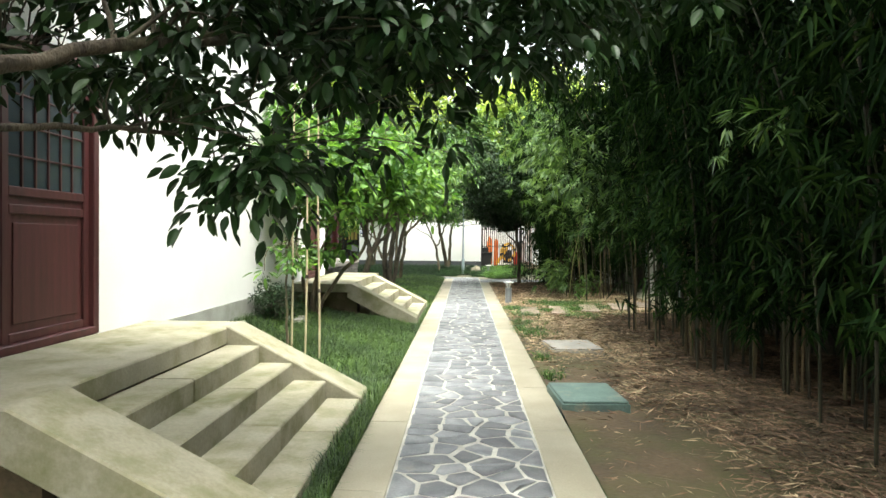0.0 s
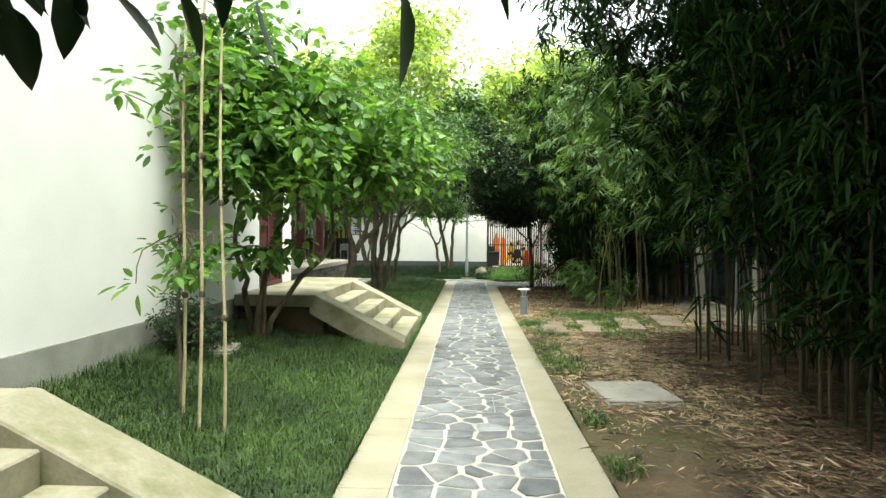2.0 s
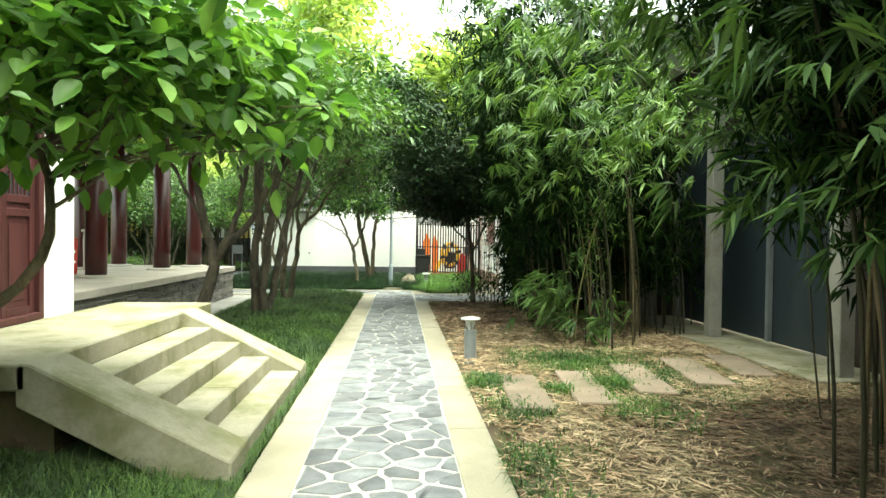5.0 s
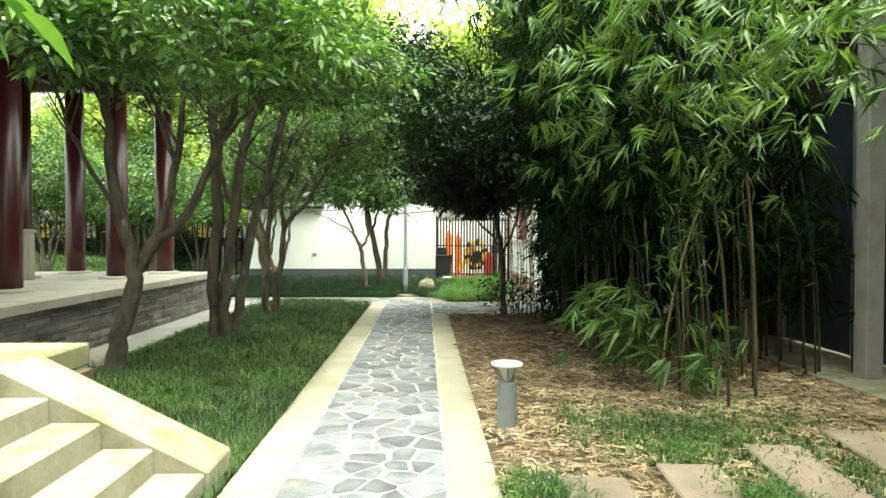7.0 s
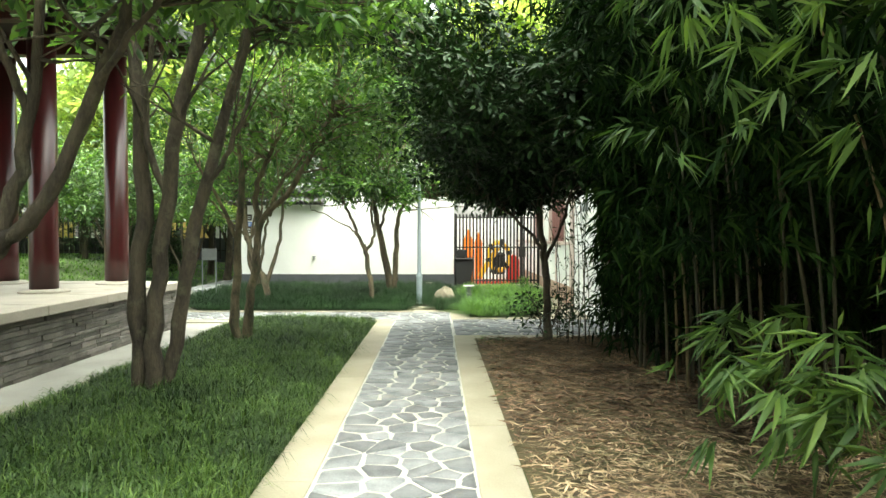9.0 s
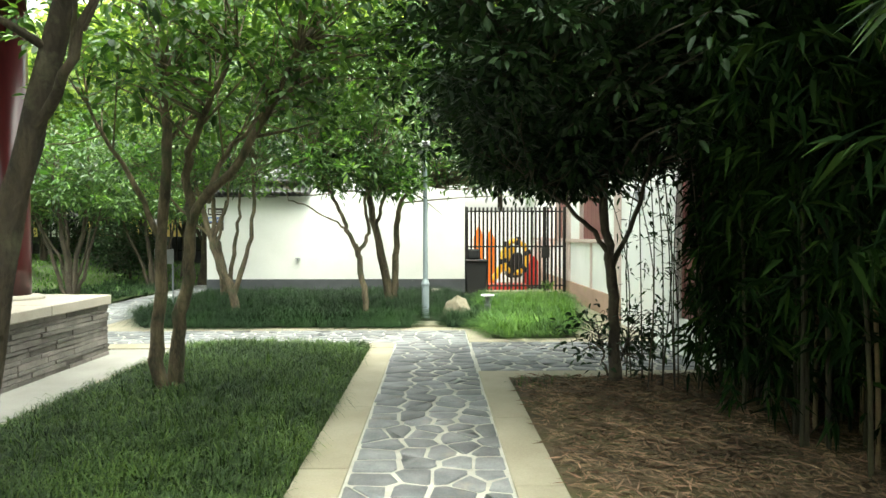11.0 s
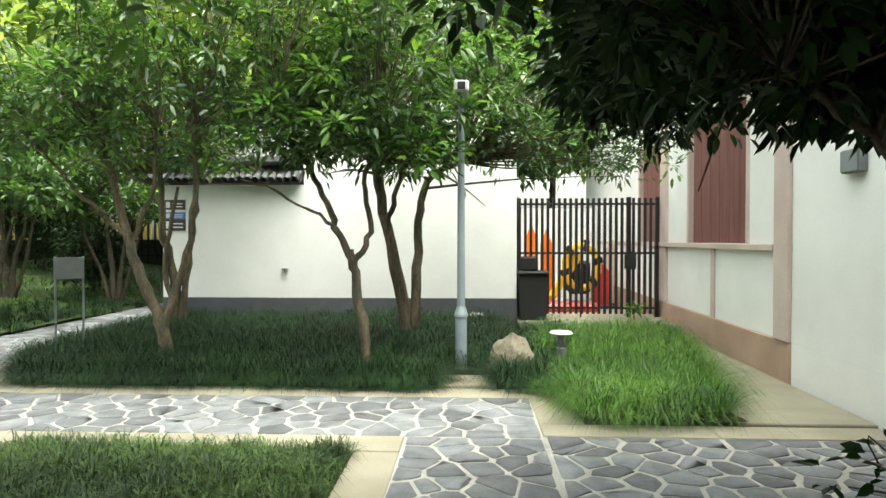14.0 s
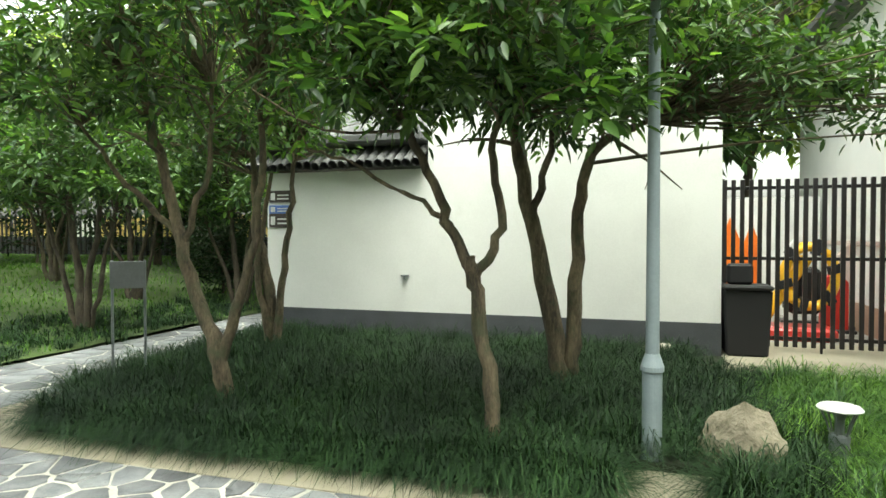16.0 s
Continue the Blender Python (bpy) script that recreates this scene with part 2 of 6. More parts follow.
# ---- mesh helpers ----
def np_mesh(name, verts, faces, mat, smooth=False):
    """A mesh from an array of points and an array of equal-sided faces, or a list of such arrays."""
    me = bpy.data.meshes.new(name)
    verts = np.asarray(verts, np.float32)
    groups = faces if isinstance(faces, list) else [faces]
    idx = np.concatenate([np.asarray(g, np.int32).ravel() for g in groups])
    tot = np.concatenate([np.full(len(g), np.asarray(g).shape[1], np.int32) for g in groups])
    me.vertices.add(len(verts))
    me.vertices.foreach_set("co", verts.ravel())
    me.loops.add(len(idx))
    me.loops.foreach_set("vertex_index", idx)
    me.polygons.add(len(tot))
    me.polygons.foreach_set("loop_start", np.concatenate([[0], np.cumsum(tot)[:-1]]).astype(np.int32))
    if smooth:
        me.polygons.foreach_set("use_smooth", np.ones(len(tot), bool))
    me.materials.append(mat)
    me.update(calc_edges=True)
    return me


def part(name, bm, mat, parent=None, label="", smooth=False):
    me = bpy.data.meshes.new(name)
    bm.to_mesh(me)
    bm.free()
    me.materials.append(mat)
    if smooth:
        me.polygons.foreach_set("use_smooth", np.ones(len(me.polygons), bool))
    ob = new(name, me)
    if parent:
        ob.parent = parent
        ob.matrix_parent_inverse = parent.matrix_basis.inverted()
    if label:
        tagged(ob, label)
    return ob


def np_part(name, me, parent=None, label=""):
    ob = new(name, me)
    if parent:
        ob.parent = parent
        ob.matrix_parent_inverse = parent.matrix_basis.inverted()
    if label:
        tagged(ob, label)
    return ob


def thing(name, label, category, at=(0, 0, 0), group="", kind=""):
    ob = new(name)
    ob.matrix_basis = Matrix.Translation(at)
    ob.empty_display_size = 0.1
    return tagged(ob, label, category, group, kind)


def box(x0, x1, y0, y1, z0, z1, bevel=0.006, bm=None, turn=None):
    own = bmesh.new()
    m = Matrix.LocRotScale(((x0 + x1) / 2, (y0 + y1) / 2, (z0 + z1) / 2), None, (x1 - x0, y1 - y0, z1 - z0))
    bmesh.ops.create_cube(own, size=1, matrix=(turn or Matrix()) @ m)
    if bevel:
        bmesh.ops.bevel(own, geom=own.edges[:], offset=bevel, segments=1, affect="EDGES")
    if bm is None:
        return own
    me = bpy.data.meshes.new("tmp")
    own.to_mesh(me)
    own.free()
    bm.from_mesh(me)
    bpy.data.meshes.remove(me)
    return bm


def prism(outline, axis, a, b, bevel=0.006, bm=None):
    """A solid with the given outline, drawn out along x, y or z from a to b."""
    bm = bm or bmesh.new()
    def put(u, v, w):
        return {"x": (w, u, v), "y": (u, w, v), "z": (u, v, w)}[axis]
    lo = [bm.verts.new(put(u, v, a)) for u, v in outline]
    hi = [bm.verts.new(put(u, v, b)) for u, v in outline]
    n = len(outline)
    fs = [bm.faces.new(lo), bm.faces.new(hi[::-1])]
    for i in range(n):
        fs.append(bm.faces.new((lo[i], hi[i], hi[(i + 1) % n], lo[(i + 1) % n])))
    bmesh.ops.recalc_face_normals(bm, faces=fs)
    if bevel:
        bmesh.ops.bevel(bm, geom=list({e for f in fs for e in f.edges}), offset=bevel, segments=1, affect="EDGES")
    return bm


def lathe(profile, at, sides=24, bm=None):
    """A turned solid from (radius, height) pairs."""
    bm = bm or bmesh.new()
    rings = []
    for r, z in profile:
        rings.append([bm.verts.new((at[0] + r * math.cos(2 * math.pi * i / sides), at[1] + r * math.sin(2 * math.pi * i / sides), at[2] + z)) for i in range(sides)])
    for p, q in zip(rings, rings[1:]):
        for i in range(sides):
            bm.faces.new((p[i], p[(i + 1) % sides], q[(i + 1) % sides], q[i]))
    bm.faces.new(rings[0][::-1])
    bm.faces.new(rings[-1])
    return bm


def tube_arrays(points, radii, sides=7, rough=0.0):
    p = np.asarray(points, float)
    r = np.asarray(radii, float)
    d = np.gradient(p, axis=0)
    d /= np.linalg.norm(d, axis=1, keepdims=True) + 1e-9
    ref = np.where(np.abs(d[:, :1]) > 0.9, np.array([[0, 1.0, 0]]), np.array([[1.0, 0, 0]]))
    u = np.cross(d, ref)
    u /= np.linalg.norm(u, axis=1, keepdims=True) + 1e-9
    v = np.cross(d, u)
    a = np.linspace(0, 2 * np.pi, sides, endpoint=False)
    rr = r[:, None] * (1 + rough * rng.uniform(-1, 1, (len(p), sides)))
    ring = p[:, None] + rr[..., None] * (np.cos(a)[None, :, None] * u[:, None] + np.sin(a)[None, :, None] * v[:, None])
    k, i = np.meshgrid(np.arange(len(p) - 1), np.arange(sides), indexing="ij")
    j = (i + 1) % sides
    f = np.stack([k * sides + i, k * sides + j, (k + 1) * sides + j, (k + 1) * sides + i], -1).reshape(-1, 4)
    return ring.reshape(-1, 3), f


def join_arrays(parts):
    vs, fs, n = [], [], 0
    for v, f in parts:
        vs.append(v)
        fs.append(f + n)
        n += len(v)
    return np.concatenate(vs), np.concatenate(fs)


def smooth_line(points, steps=4, wobble=0.0):
    """Points of a curve through the given ones (Catmull-Rom), slightly crooked."""
    p = np.asarray(points, float)
    q = np.vstack([2 * p[0] - p[1], p, 2 * p[-1] - p[-2]])
    out = []
    for i in range(1, len(q) - 2):
        for s in range(steps):
            t = s / steps
            out.append(0.5 * (2 * q[i] + (q[i + 1] - q[i - 1]) * t + (2 * q[i - 1] - 5 * q[i] + 4 * q[i + 1] - q[i + 2]) * t * t + (3 * q[i] - q[i - 1] - 3 * q[i + 1] + q[i + 2]) * t ** 3))
    out.append(q[-2])
    out = np.array(out)
    out[1:-1] += rng.normal(0, wobble, (len(out) - 2, 3)) if wobble else 0
    return out


def unit(v):
    return v / (np.linalg.norm(v, axis=-1, keepdims=True) + 1e-9)


def leaf_arrays(base, way, length, width, broad=True, fold=0.18, droop=0.15):
    """Leaves as folded blades: points and faces. broad: oval with four corners a side, else a narrow lance."""
    n = len(base)
    way = unit(way)
    up = unit(rng.normal(0, 0.45, (n, 3)) + (0, 0, 1))
    side = unit(np.cross(way, up))
    nrm = np.cross(side, way)
    L, W = length[:, None], width[:, None]
    sag = np.array([0, 0, -1.0]) * L * droop
    if broad == "fine":
        rows = ((0.12, 0.26), (0.36, 0.48), (0.62, 0.45), (0.86, 0.22))
        def edge(sign):
            return [base + way * L * u + side * (sign * W * w) + nrm * W * fold * w * 2 + sag * u * u for u, w in rows]
        v = np.stack([base] + edge(-1) + [base + way * L + sag] + edge(1)[::-1], 1)
        k = np.arange(n)[:, None] * 10
        f = np.concatenate([k + [0, 1, 2, 3, 4, 5], k + [0, 5, 6, 7, 8, 9]], 1).reshape(-1, 6)
    elif broad:
        lift = nrm * W * fold
        v = np.stack([base, base + way * L * 0.3 - side * W * 0.46 + lift, base + way * L * 0.68 - side * W * 0.4 + lift + sag * 0.4,
                      base + way * L + sag, base + way * L * 0.68 + side * W * 0.4 + lift + sag * 0.4, base + way * L * 0.3 + side * W * 0.46 + lift], 1)
        k = np.arange(n)[:, None] * 6
        f = np.concatenate([k + [0, 1, 2, 3], k + [0, 3, 4, 5]], 1).reshape(-1, 4)
    else:
        v = np.stack([base, base + way * L * 0.35 - side * W * 0.5, base + way * L + sag, base + way * L * 0.35 + side * W * 0.5 + nrm * W * fold], 1)
        k = np.arange(n)[:, None] * 4
        f = np.concatenate([k + [0, 1, 2], k + [0, 2, 3]], 1).reshape(-1, 3)
    return v.reshape(-1, 3), f


def crown_clusters(crowns):
    """Places for twigs of leaves: uneven, denser near the outside of each of the rounded masses."""
    out = []
    for cx, cy, cz, rx, ry, rz, n in crowns:
        d = unit(rng.normal(0, 1, (n, 3)))
        r = rng.uniform(0.15, 1.0, (n, 1)) ** 0.5
        lump = 1 + 0.28 * np.sin(d[:, :1] * 5 + cx * 3) * np.cos(d[:, 1:2] * 6 + cy) + rng.normal(0, 0.1, (n, 1))
        out.append(np.array([cx, cy, cz]) + d * r * lump * np.array([rx, ry, rz]))
    return np.concatenate(out)


def tree(name, label, stems, crowns, leaf_mat, leaf=(0.1, 0.045), per=22, spread=0.2, bark=BARK, group="", twigs=True, broad=True, floor=0.0, flare=1.25, droop=0.2, fresh=0.0):
    """A tree: its first stem is the trunk, the others are limbs; twigs run out to clusters of leaves."""
    base = stems[0][0][0]
    t = thing(name, label, "tree", base, group)
    pts = []
    for i, (line, r0, r1) in enumerate(stems):
        p = smooth_line(line, 5, 0.012 if len(line) > 2 else 0.0)
        r = np.linspace(r0, r1, len(p))
        if i == 0:
            r[:2] *= (flare, 1 + (flare - 1) * 0.5)
            p[0, 2] -= 0.06
        np_part("trunk" if i == 0 else "limb", np_mesh("trunk", *tube_arrays(p, r, 10, 0.12), bark, True), t)
        pts.append(np.column_stack([p, r]))
    pts = np.concatenate(pts)
    c = crown_clusters(crowns)
    c = c[c[:, 2] > floor]
    if twigs:
        tubes = []
        for line, r0, r1 in stems:
            if r0 < 0.025:
                continue
            p = smooth_line(line, 5)
            for k in range(5):
                i = int(len(p) * (0.5 + 0.1 * k)) - 1
                if p[i][2] < base[2] + 2.2:
                    continue
                go = unit(unit(p[min(i + 1, len(p) - 1)] - p[i - 1]) * 0.8 + rng.normal(0, 0.55, 3) + (0, 0, 0.35))
                far_tip = p[i] + go * rng.uniform(0.5, 1.1)
                mid = (p[i] + far_tip) / 2 + rng.normal(0, 0.05, 3)
                rr = (r0 + (r1 - r0) * i / len(p)) * 0.45
                tubes.append(tube_arrays(smooth_line([p[i], mid, far_tip], 3), np.linspace(rr, 0.005, 7), 6))
                fork = mid + unit(go + rng.normal(0, 0.6, 3) + (0, 0, 0.2)) * rng.uniform(0.3, 0.6)
                tubes.append(tube_arrays(smooth_line([mid, (mid + fork) / 2 + rng.normal(0, 0.03, 3), fork], 3), np.linspace(rr * 0.6, 0.004, 7), 5))
        top = pts[pts[:, 2] > base[2] + 0.45 * (pts[:, 2].max() - base[2])]
        for q in c[:: 2 if len(c) > 200 else 1]:
            d = np.linalg.norm(top[:, :3] - q, axis=1) + np.maximum(0, top[:, 2] - q[2] + 0.1) * 1.5
            s = top[d.argmin()]
            mid = (s[:3] + q) / 2 + rng.normal(0, 0.06, 3) + (0, 0, 0.05)
            tubes.append(tube_arrays(smooth_line([s[:3], mid, q], 2), np.linspace(min(s[3] * 0.55, 0.02), 0.004, 5), 5))
        tagged(np_part("branchwork", np_mesh("branchwork", *join_arrays(tubes), bark, True), t), kind="stuff")
    n = len(c) * per
    cc = np.repeat(c, per, 0)
    d = unit(rng.normal(0, 1, (n, 3)) * (1, 1, 0.6))
    b = cc + d * rng.uniform(0.02, spread, (n, 1))
    keep = b[:, 2] > floor
    b, d = b[keep], d[keep]
    n = len(b)
    L = leaf[0] * rng.uniform(0.6, 1.25, n)
    W = leaf[1] / leaf[0] * L * rng.uniform(0.8, 1.15, n)
    young = np.repeat(rng.uniform(0, 1, len(c)) < fresh, per)[keep]
    np_part("crown", np_mesh("crown", *leaf_arrays(b[~young], d[~young] + (0, 0, -droop), L[~young], W[~young], broad), leaf_mat), t)
    if young.any():
        np_part("young_leaves", np_mesh("young_leaves", *leaf_arrays(b[young], d[young] + (0, 0, 0.15), L[young] * 1.15, W[young] * 1.25, broad), LEAF_BIG), t, "fresh bright green young leaves")
    return t


# ---- ground ----
def lawn_height(x, y):
    """The lawn by the house rises towards its wall; beside the pavilion it is a low mound."""
    s = np.clip((-0.95 - x) / 2.25, 0, 1)
    u = np.clip((-0.80 - x) / 2.4, 0, 1)
    far_end = np.clip((24.45 - y) / 0.7, 0, 1) * np.clip((y - 14.0) / 2.0, 0, 1)
    return 0.01 + 0.36 * s ** 1.2 * np.clip((15.5 - y) / 3.0, 0, 1) + 0.13 * np.sin(np.pi * u) ** 0.6 * far_end


def sheet(name, xs, ys, height, mat, label, category, wob=0.0):
    gx, gy = np.meshgrid(xs, ys, indexing="ij")
    z = height(gx, gy) + (rng.normal(0, wob, gx.shape) if wob else 0)
    v = np.stack([gx, gy, z], -1).reshape(-1, 3)
    i, j = np.meshgrid(np.arange(len(xs) - 1), np.arange(len(ys) - 1), indexing="ij")
    k = i * len(ys) + j
    f = np.stack([k, k + len(ys), k + len(ys) + 1, k + 1], -1).reshape(-1, 4)
    return tagged(new(name, np_mesh(name, v, f, mat, True)), label, category, kind="structure")


far = np.concatenate([[-1500, -300, -90], np.linspace(-40, 40, 41), [90, 300, 1500]])
sheet("ground", far, far, lambda x, y: np.full_like(x, -0.12), FIELD, "grassy open ground reaching to the horizon", "ground")
sheet("soil_bed", np.linspace(0.97, 9, 90), np.linspace(-5, 22.7, 240), lambda x, y: -0.01 + 0.03 * np.sin(x * 2.1 + y) * np.sin(y * 1.3) + 0.06 * np.clip((x - 2.2) / 2, 0, 1), SOIL, "damp brown soil bed strewn with dry bamboo leaves", "soil", 0.007)
sheet("lawn", np.linspace(-3.22, -0.76, 40), np.linspace(2.81, 24.5, 220), lawn_height, TURF, "green lawn strip rising towards the white wall", "lawn", 0.008)
sheet("shrub_bed", np.linspace(-9, -0.76, 30), np.linspace(-6, 2.8, 40), lambda x, y: np.full_like(x, 0.0), SOIL, "dark soil bed beside the garden stair", "soil", 0.01)
def bed_edge(y):
    """The slanting edge of the lilyturf beside the side house."""
    return 2.38 + 0.155 * (y - 25.07)


def bed_height(x, y):
    """The lilyturf bed swells up behind its kerb and falls away at the chamfered corner."""
    return -0.06 + 0.09 * np.clip((y - 26.36) / 0.12, 0, 1) + 0.11 * np.clip((y - 26.4) / 1.2, 0, 1) * np.clip((x + 5.8) / 1.2, 0, 1) - 0.16 * ((x + 0.6 * y < 11.05) | (x > bed_edge(y)) | ((x > -0.3) & (x < 0.4) & (y < 26.82)))


sheet("planting_bed", np.linspace(-5.37, 3.05, 70), np.linspace(26.36, 30.5, 60), bed_height, BED_SOIL, "planting bed of lilyturf before the white wall", "planting bed", 0.008)
sheet("planting_bed_2", np.linspace(1.02, 2.32, 14), np.linspace(25.2, 26.42, 14), lambda x, y: 0.04 + 0 * x, BED_SOIL, "pale green lilyturf bed beside the crossing", "planting bed", 0.008)
sheet("back_lawn", np.linspace(-34, -7.26, 60), np.linspace(24.4, 44, 50), lambda x, y: 0.0 + 0.75 * np.clip((-6.9 - x) / 7, 0, 1) * np.clip((y - 24) / 5, 0, 1), FIELD, "mown lawn mound behind the pavilion", "lawn", 0.01)
sheet("side_walk", np.linspace(-4.3, -3.34, 6), np.linspace(14.6, 24.9, 30), lambda x, y: np.full_like(x, -0.015), CONCRETE, "grey concrete walk along the pavilion base", "pavement")


def slab(name, x0, x1, y0, y1, z0, z1, mat, label, category, bevel=0.01):
    return tagged(part(name, box(x0, x1, y0, y1, z0, z1, bevel), mat), label, category, kind="structure")


# ---- paths ----
PX0, PX1, IX0, IX1 = -0.75, 0.96, -0.42, 0.645
path = thing("pavement", "crazy-paved grey flagstone garden path with cream stone borders", "path", (0, 0, 0), kind="structure")
part("mortar_bed", box(IX0, IX1, -5, 24.84, -0.1, -0.006, 0), MORTAR, path)
part("mortar_bed", box(-9.5, IX1, 24.846, 26.03, -0.1, -0.006, 0), MORTAR, path)
part("mortar_bed", box(IX1 + 0.002, 3.34, 23.0, 24.9, -0.1, -0.006, 0), MORTAR, path)
part("mortar_bed", box(-7.28, -5.552, 26.372, 36, -0.1, -0.006, 0), MORTAR, path)


def border(x0, x1, y0, y1, along, piece):
    a, b = (y0, y1) if along == "y" else (x0, x1)
    n = max(1, round((b - a) / piece))
    for i in range(n):
        s, e = a + (b - a) * i / n + 0.002, a + (b - a) * (i + 1) / n - 0.002
        dz = rng.normal(0, 0.0015)
        bm = box(x0, x1, s, e, -0.1, 0.004 + dz, 0.005) if along == "y" else box(s, e, y0, y1, -0.1, 0.004 + dz, 0.005)
        part("kerb_stone", bm, BORDER, path)


border(PX0, IX0, -5, 24.5, "y", 1.45)
border(IX1, PX1, -5, 22.68, "y", 1.45)
border(-5.6, IX0, 24.502, 24.84, "x", 1.3)
border(-9.5, 0.98, 26.034, 26.37, "x", 1.3)
border(IX1, 3.34, 22.684, 23.0, "x", 1.3)
border(IX1 + 0.002, 1.02, 25.2, 26.03, "y", 1.1)
border(IX1 + 0.002, 3.34, 24.90, 25.198, "x", 1.2)
border(-5.55, -5.38, 26.374, 36, "y", 1.6)
part("kerb_stone", prism([(-5.376, 26.374), (-4.74, 26.374), (-5.376, 27.44)], "z", -0.1, 0.0, 0.004), BORDER, path)


def clip_poly(poly, p, q):
    """The part of a polygon that is nearer to p than to q."""
    m, d = (p + q) / 2, q - p
    out = []
    for a, b in zip(poly, np.roll(poly, -1, 0)):
        sa, sb = (a - m) @ d, (b - m) @ d
        if sa <= 0:
            out.append(a)
        if sa * sb < 0:
            out.append(a + (b - a) * sa / (sa - sb))
    return np.array(out)


def crazy_paving(x0, x1, y0, y1, cell):
    """Irregular stones that fill a rectangle, with joints between them."""
    nx, ny = max(2, round((x1 - x0) / cell)), max(2, round((y1 - y0) / (cell * 0.72)))
    seeds = np.array([((i + 0.5 + 0.25 * (j % 2) + rng.uniform(-0.42, 0.42)) * (x1 - x0) / nx + x0, (j + 0.5 + rng.uniform(-0.42, 0.42)) * (y1 - y0) / ny + y0) for i in range(nx) for j in range(ny)])
    stones = []
    for k, s in enumerate(seeds):
        d = np.linalg.norm(seeds - s, axis=1)
        poly = np.array([(x0, y0), (x1, y0), (x1, y1), (x0, y1)], float)
        for o in np.argsort(d)[1:16]:
            poly = clip_poly(poly, s, seeds[o])
            if len(poly) < 3:
                break
        if len(poly) < 3:
            continue
        c = poly.mean(0)
        size = np.sqrt(0.5 * abs(np.dot(poly[:, 0], np.roll(poly[:, 1], 1)) - np.dot(poly[:, 1], np.roll(poly[:, 0], 1))))
        if size < 0.09:
            continue
        gap = rng.uniform(0.012, 0.024)
        poly = c + (poly - c) * np.maximum(0.6, 1 - gap / (np.linalg.norm(poly - c, axis=1, keepdims=True) * 0.8))
        # corners cut off, as broken stone has them
        cut = []
        for a, b, e in zip(np.roll(poly, 1, 0), poly, np.roll(poly, -1, 0)):
            w = rng.uniform(0.03, 0.10)
            cut += [b + (a - b) * w, b + (e - b) * w]
        stones.append(np.array(cut) + rng.normal(0, 0.004, (len(cut), 2)))
    return stones


def stone_arrays(poly):
    n = len(poly)
    c = poly.mean(0)
    top = 0.002 + rng.normal(0, 0.002)
    tilt = rng.normal(0, 0.004, 2)
    inner = c + (poly - c) * 0.97
    z_in = top + (inner - c) @ tilt
    v = np.vstack([np.column_stack([inner, z_in]), np.column_stack([poly, z_in - 0.003]), np.column_stack([poly, np.full(n, -0.05)])])
    i = np.arange(n)
    j = (i + 1) % n
    quads = np.concatenate([np.stack([n + i, n + j, j, i], -1), np.stack([2 * n + i, 2 * n + j, n + j, n + i], -1)])
    return v, np.arange(n)[None], quads


stones = crazy_paving(IX0 + 0.005, IX1 - 0.005, -5, 24.84, 0.265)
near = [s for s in stones if 4.0 < s[:, 1].mean() < 18.5]
rest = [s for s in stones if not 4.0 < s[:, 1].mean() < 18.5]
rest += crazy_paving(-9.5, IX1, 24.85, 26.03, 0.275) + crazy_paving(IX1 + 0.01, 3.33, 23.0, 24.9, 0.275) + crazy_paving(-7.25, -5.56, 26.4, 36, 0.4)
for extra in near[300:]:
    rest.append(extra)


# ---- garden stairs ----
def stair(label, y0, y1, cheek_a, cheek_b, plat_a, plat_b, top, x_top, x_low, x_wall, rise):
    """Steps down from a landing along the house wall to the path, between two sloping cheeks."""
    t = thing("garden_stair", label, "stair", (x_low, (y0 + y1) / 2, 0), kind="structure", group="garden stairs")
    part("landing", box(x_wall, x_top, plat_a, plat_b, top - 0.165, top, 0.012), STAIR, t)
    # soil-coloured block added in place of the shadow gap below the slab
    part("landing_shade_block", box(x_wall, x_top + 0.1, plat_a + 0.14, plat_b - 0.14, -0.1, top - 0.17, 0.0), SOIL, t, "dark inset block standing for the shade under the landing")
    n = 4
    run = (x_low - x_top) / n
    foot = top - n * rise
    for i in range(n):
        z = top - rise * (i + 1)
        joint = y0 + (y1 - y0) * (0.40 + 0.17 * (i % 2))
        for a, b in ((y0 + 0.002, joint - 0.003), (joint + 0.003, y1 - 0.002)):
            part("step", box(x_top + run * i, x_top + run * (i + 1) - 0.003, a, b, -0.1, z + rng.normal(0, 0.001), 0.012), STAIR, t)
    for a, b in ((cheek_a, y0), (y1, cheek_b)):
        part("cheek", prism([(x_top - 0.06, top + 0.006), (x_top + 0.015, top + 0.006), (x_low + 0.015, foot + 0.006), (x_low + 0.015, -0.1), (x_low - 0.2, -0.1), (x_top - 0.06, top - 0.26)], "y", a, b, 0.012), STAIR, t, "sloping moss-stained cheek stone")
    return t


stair("weathered sandstone garden stair with sloping cheeks", 3.42, 5.78, 2.93, 6.2, 2.93, 6.2, 0.735, -2.2, -0.92, -3.18, 0.164)
stair("weathered sandstone garden stair below the second door", 11.86, 14.18, 11.42, 14.62, 11.42, 15.2, 0.745, -2.07, -0.84, -3.18, 0.156)

# ---- white house along the path ----
house = thing("white_house", "long white-plastered house with a grey plinth", "house", (-3.2, 5, 0), kind="structure")


def wall_run(name, x0, x1, pieces, z0, z1, mat, parent):
    """A wall along y from solid pieces (from, to, bottom, top)."""
    for a, b, lo, hi in pieces:
        part(name, box(x0, x1, a, b, lo, hi, 0), mat, parent)


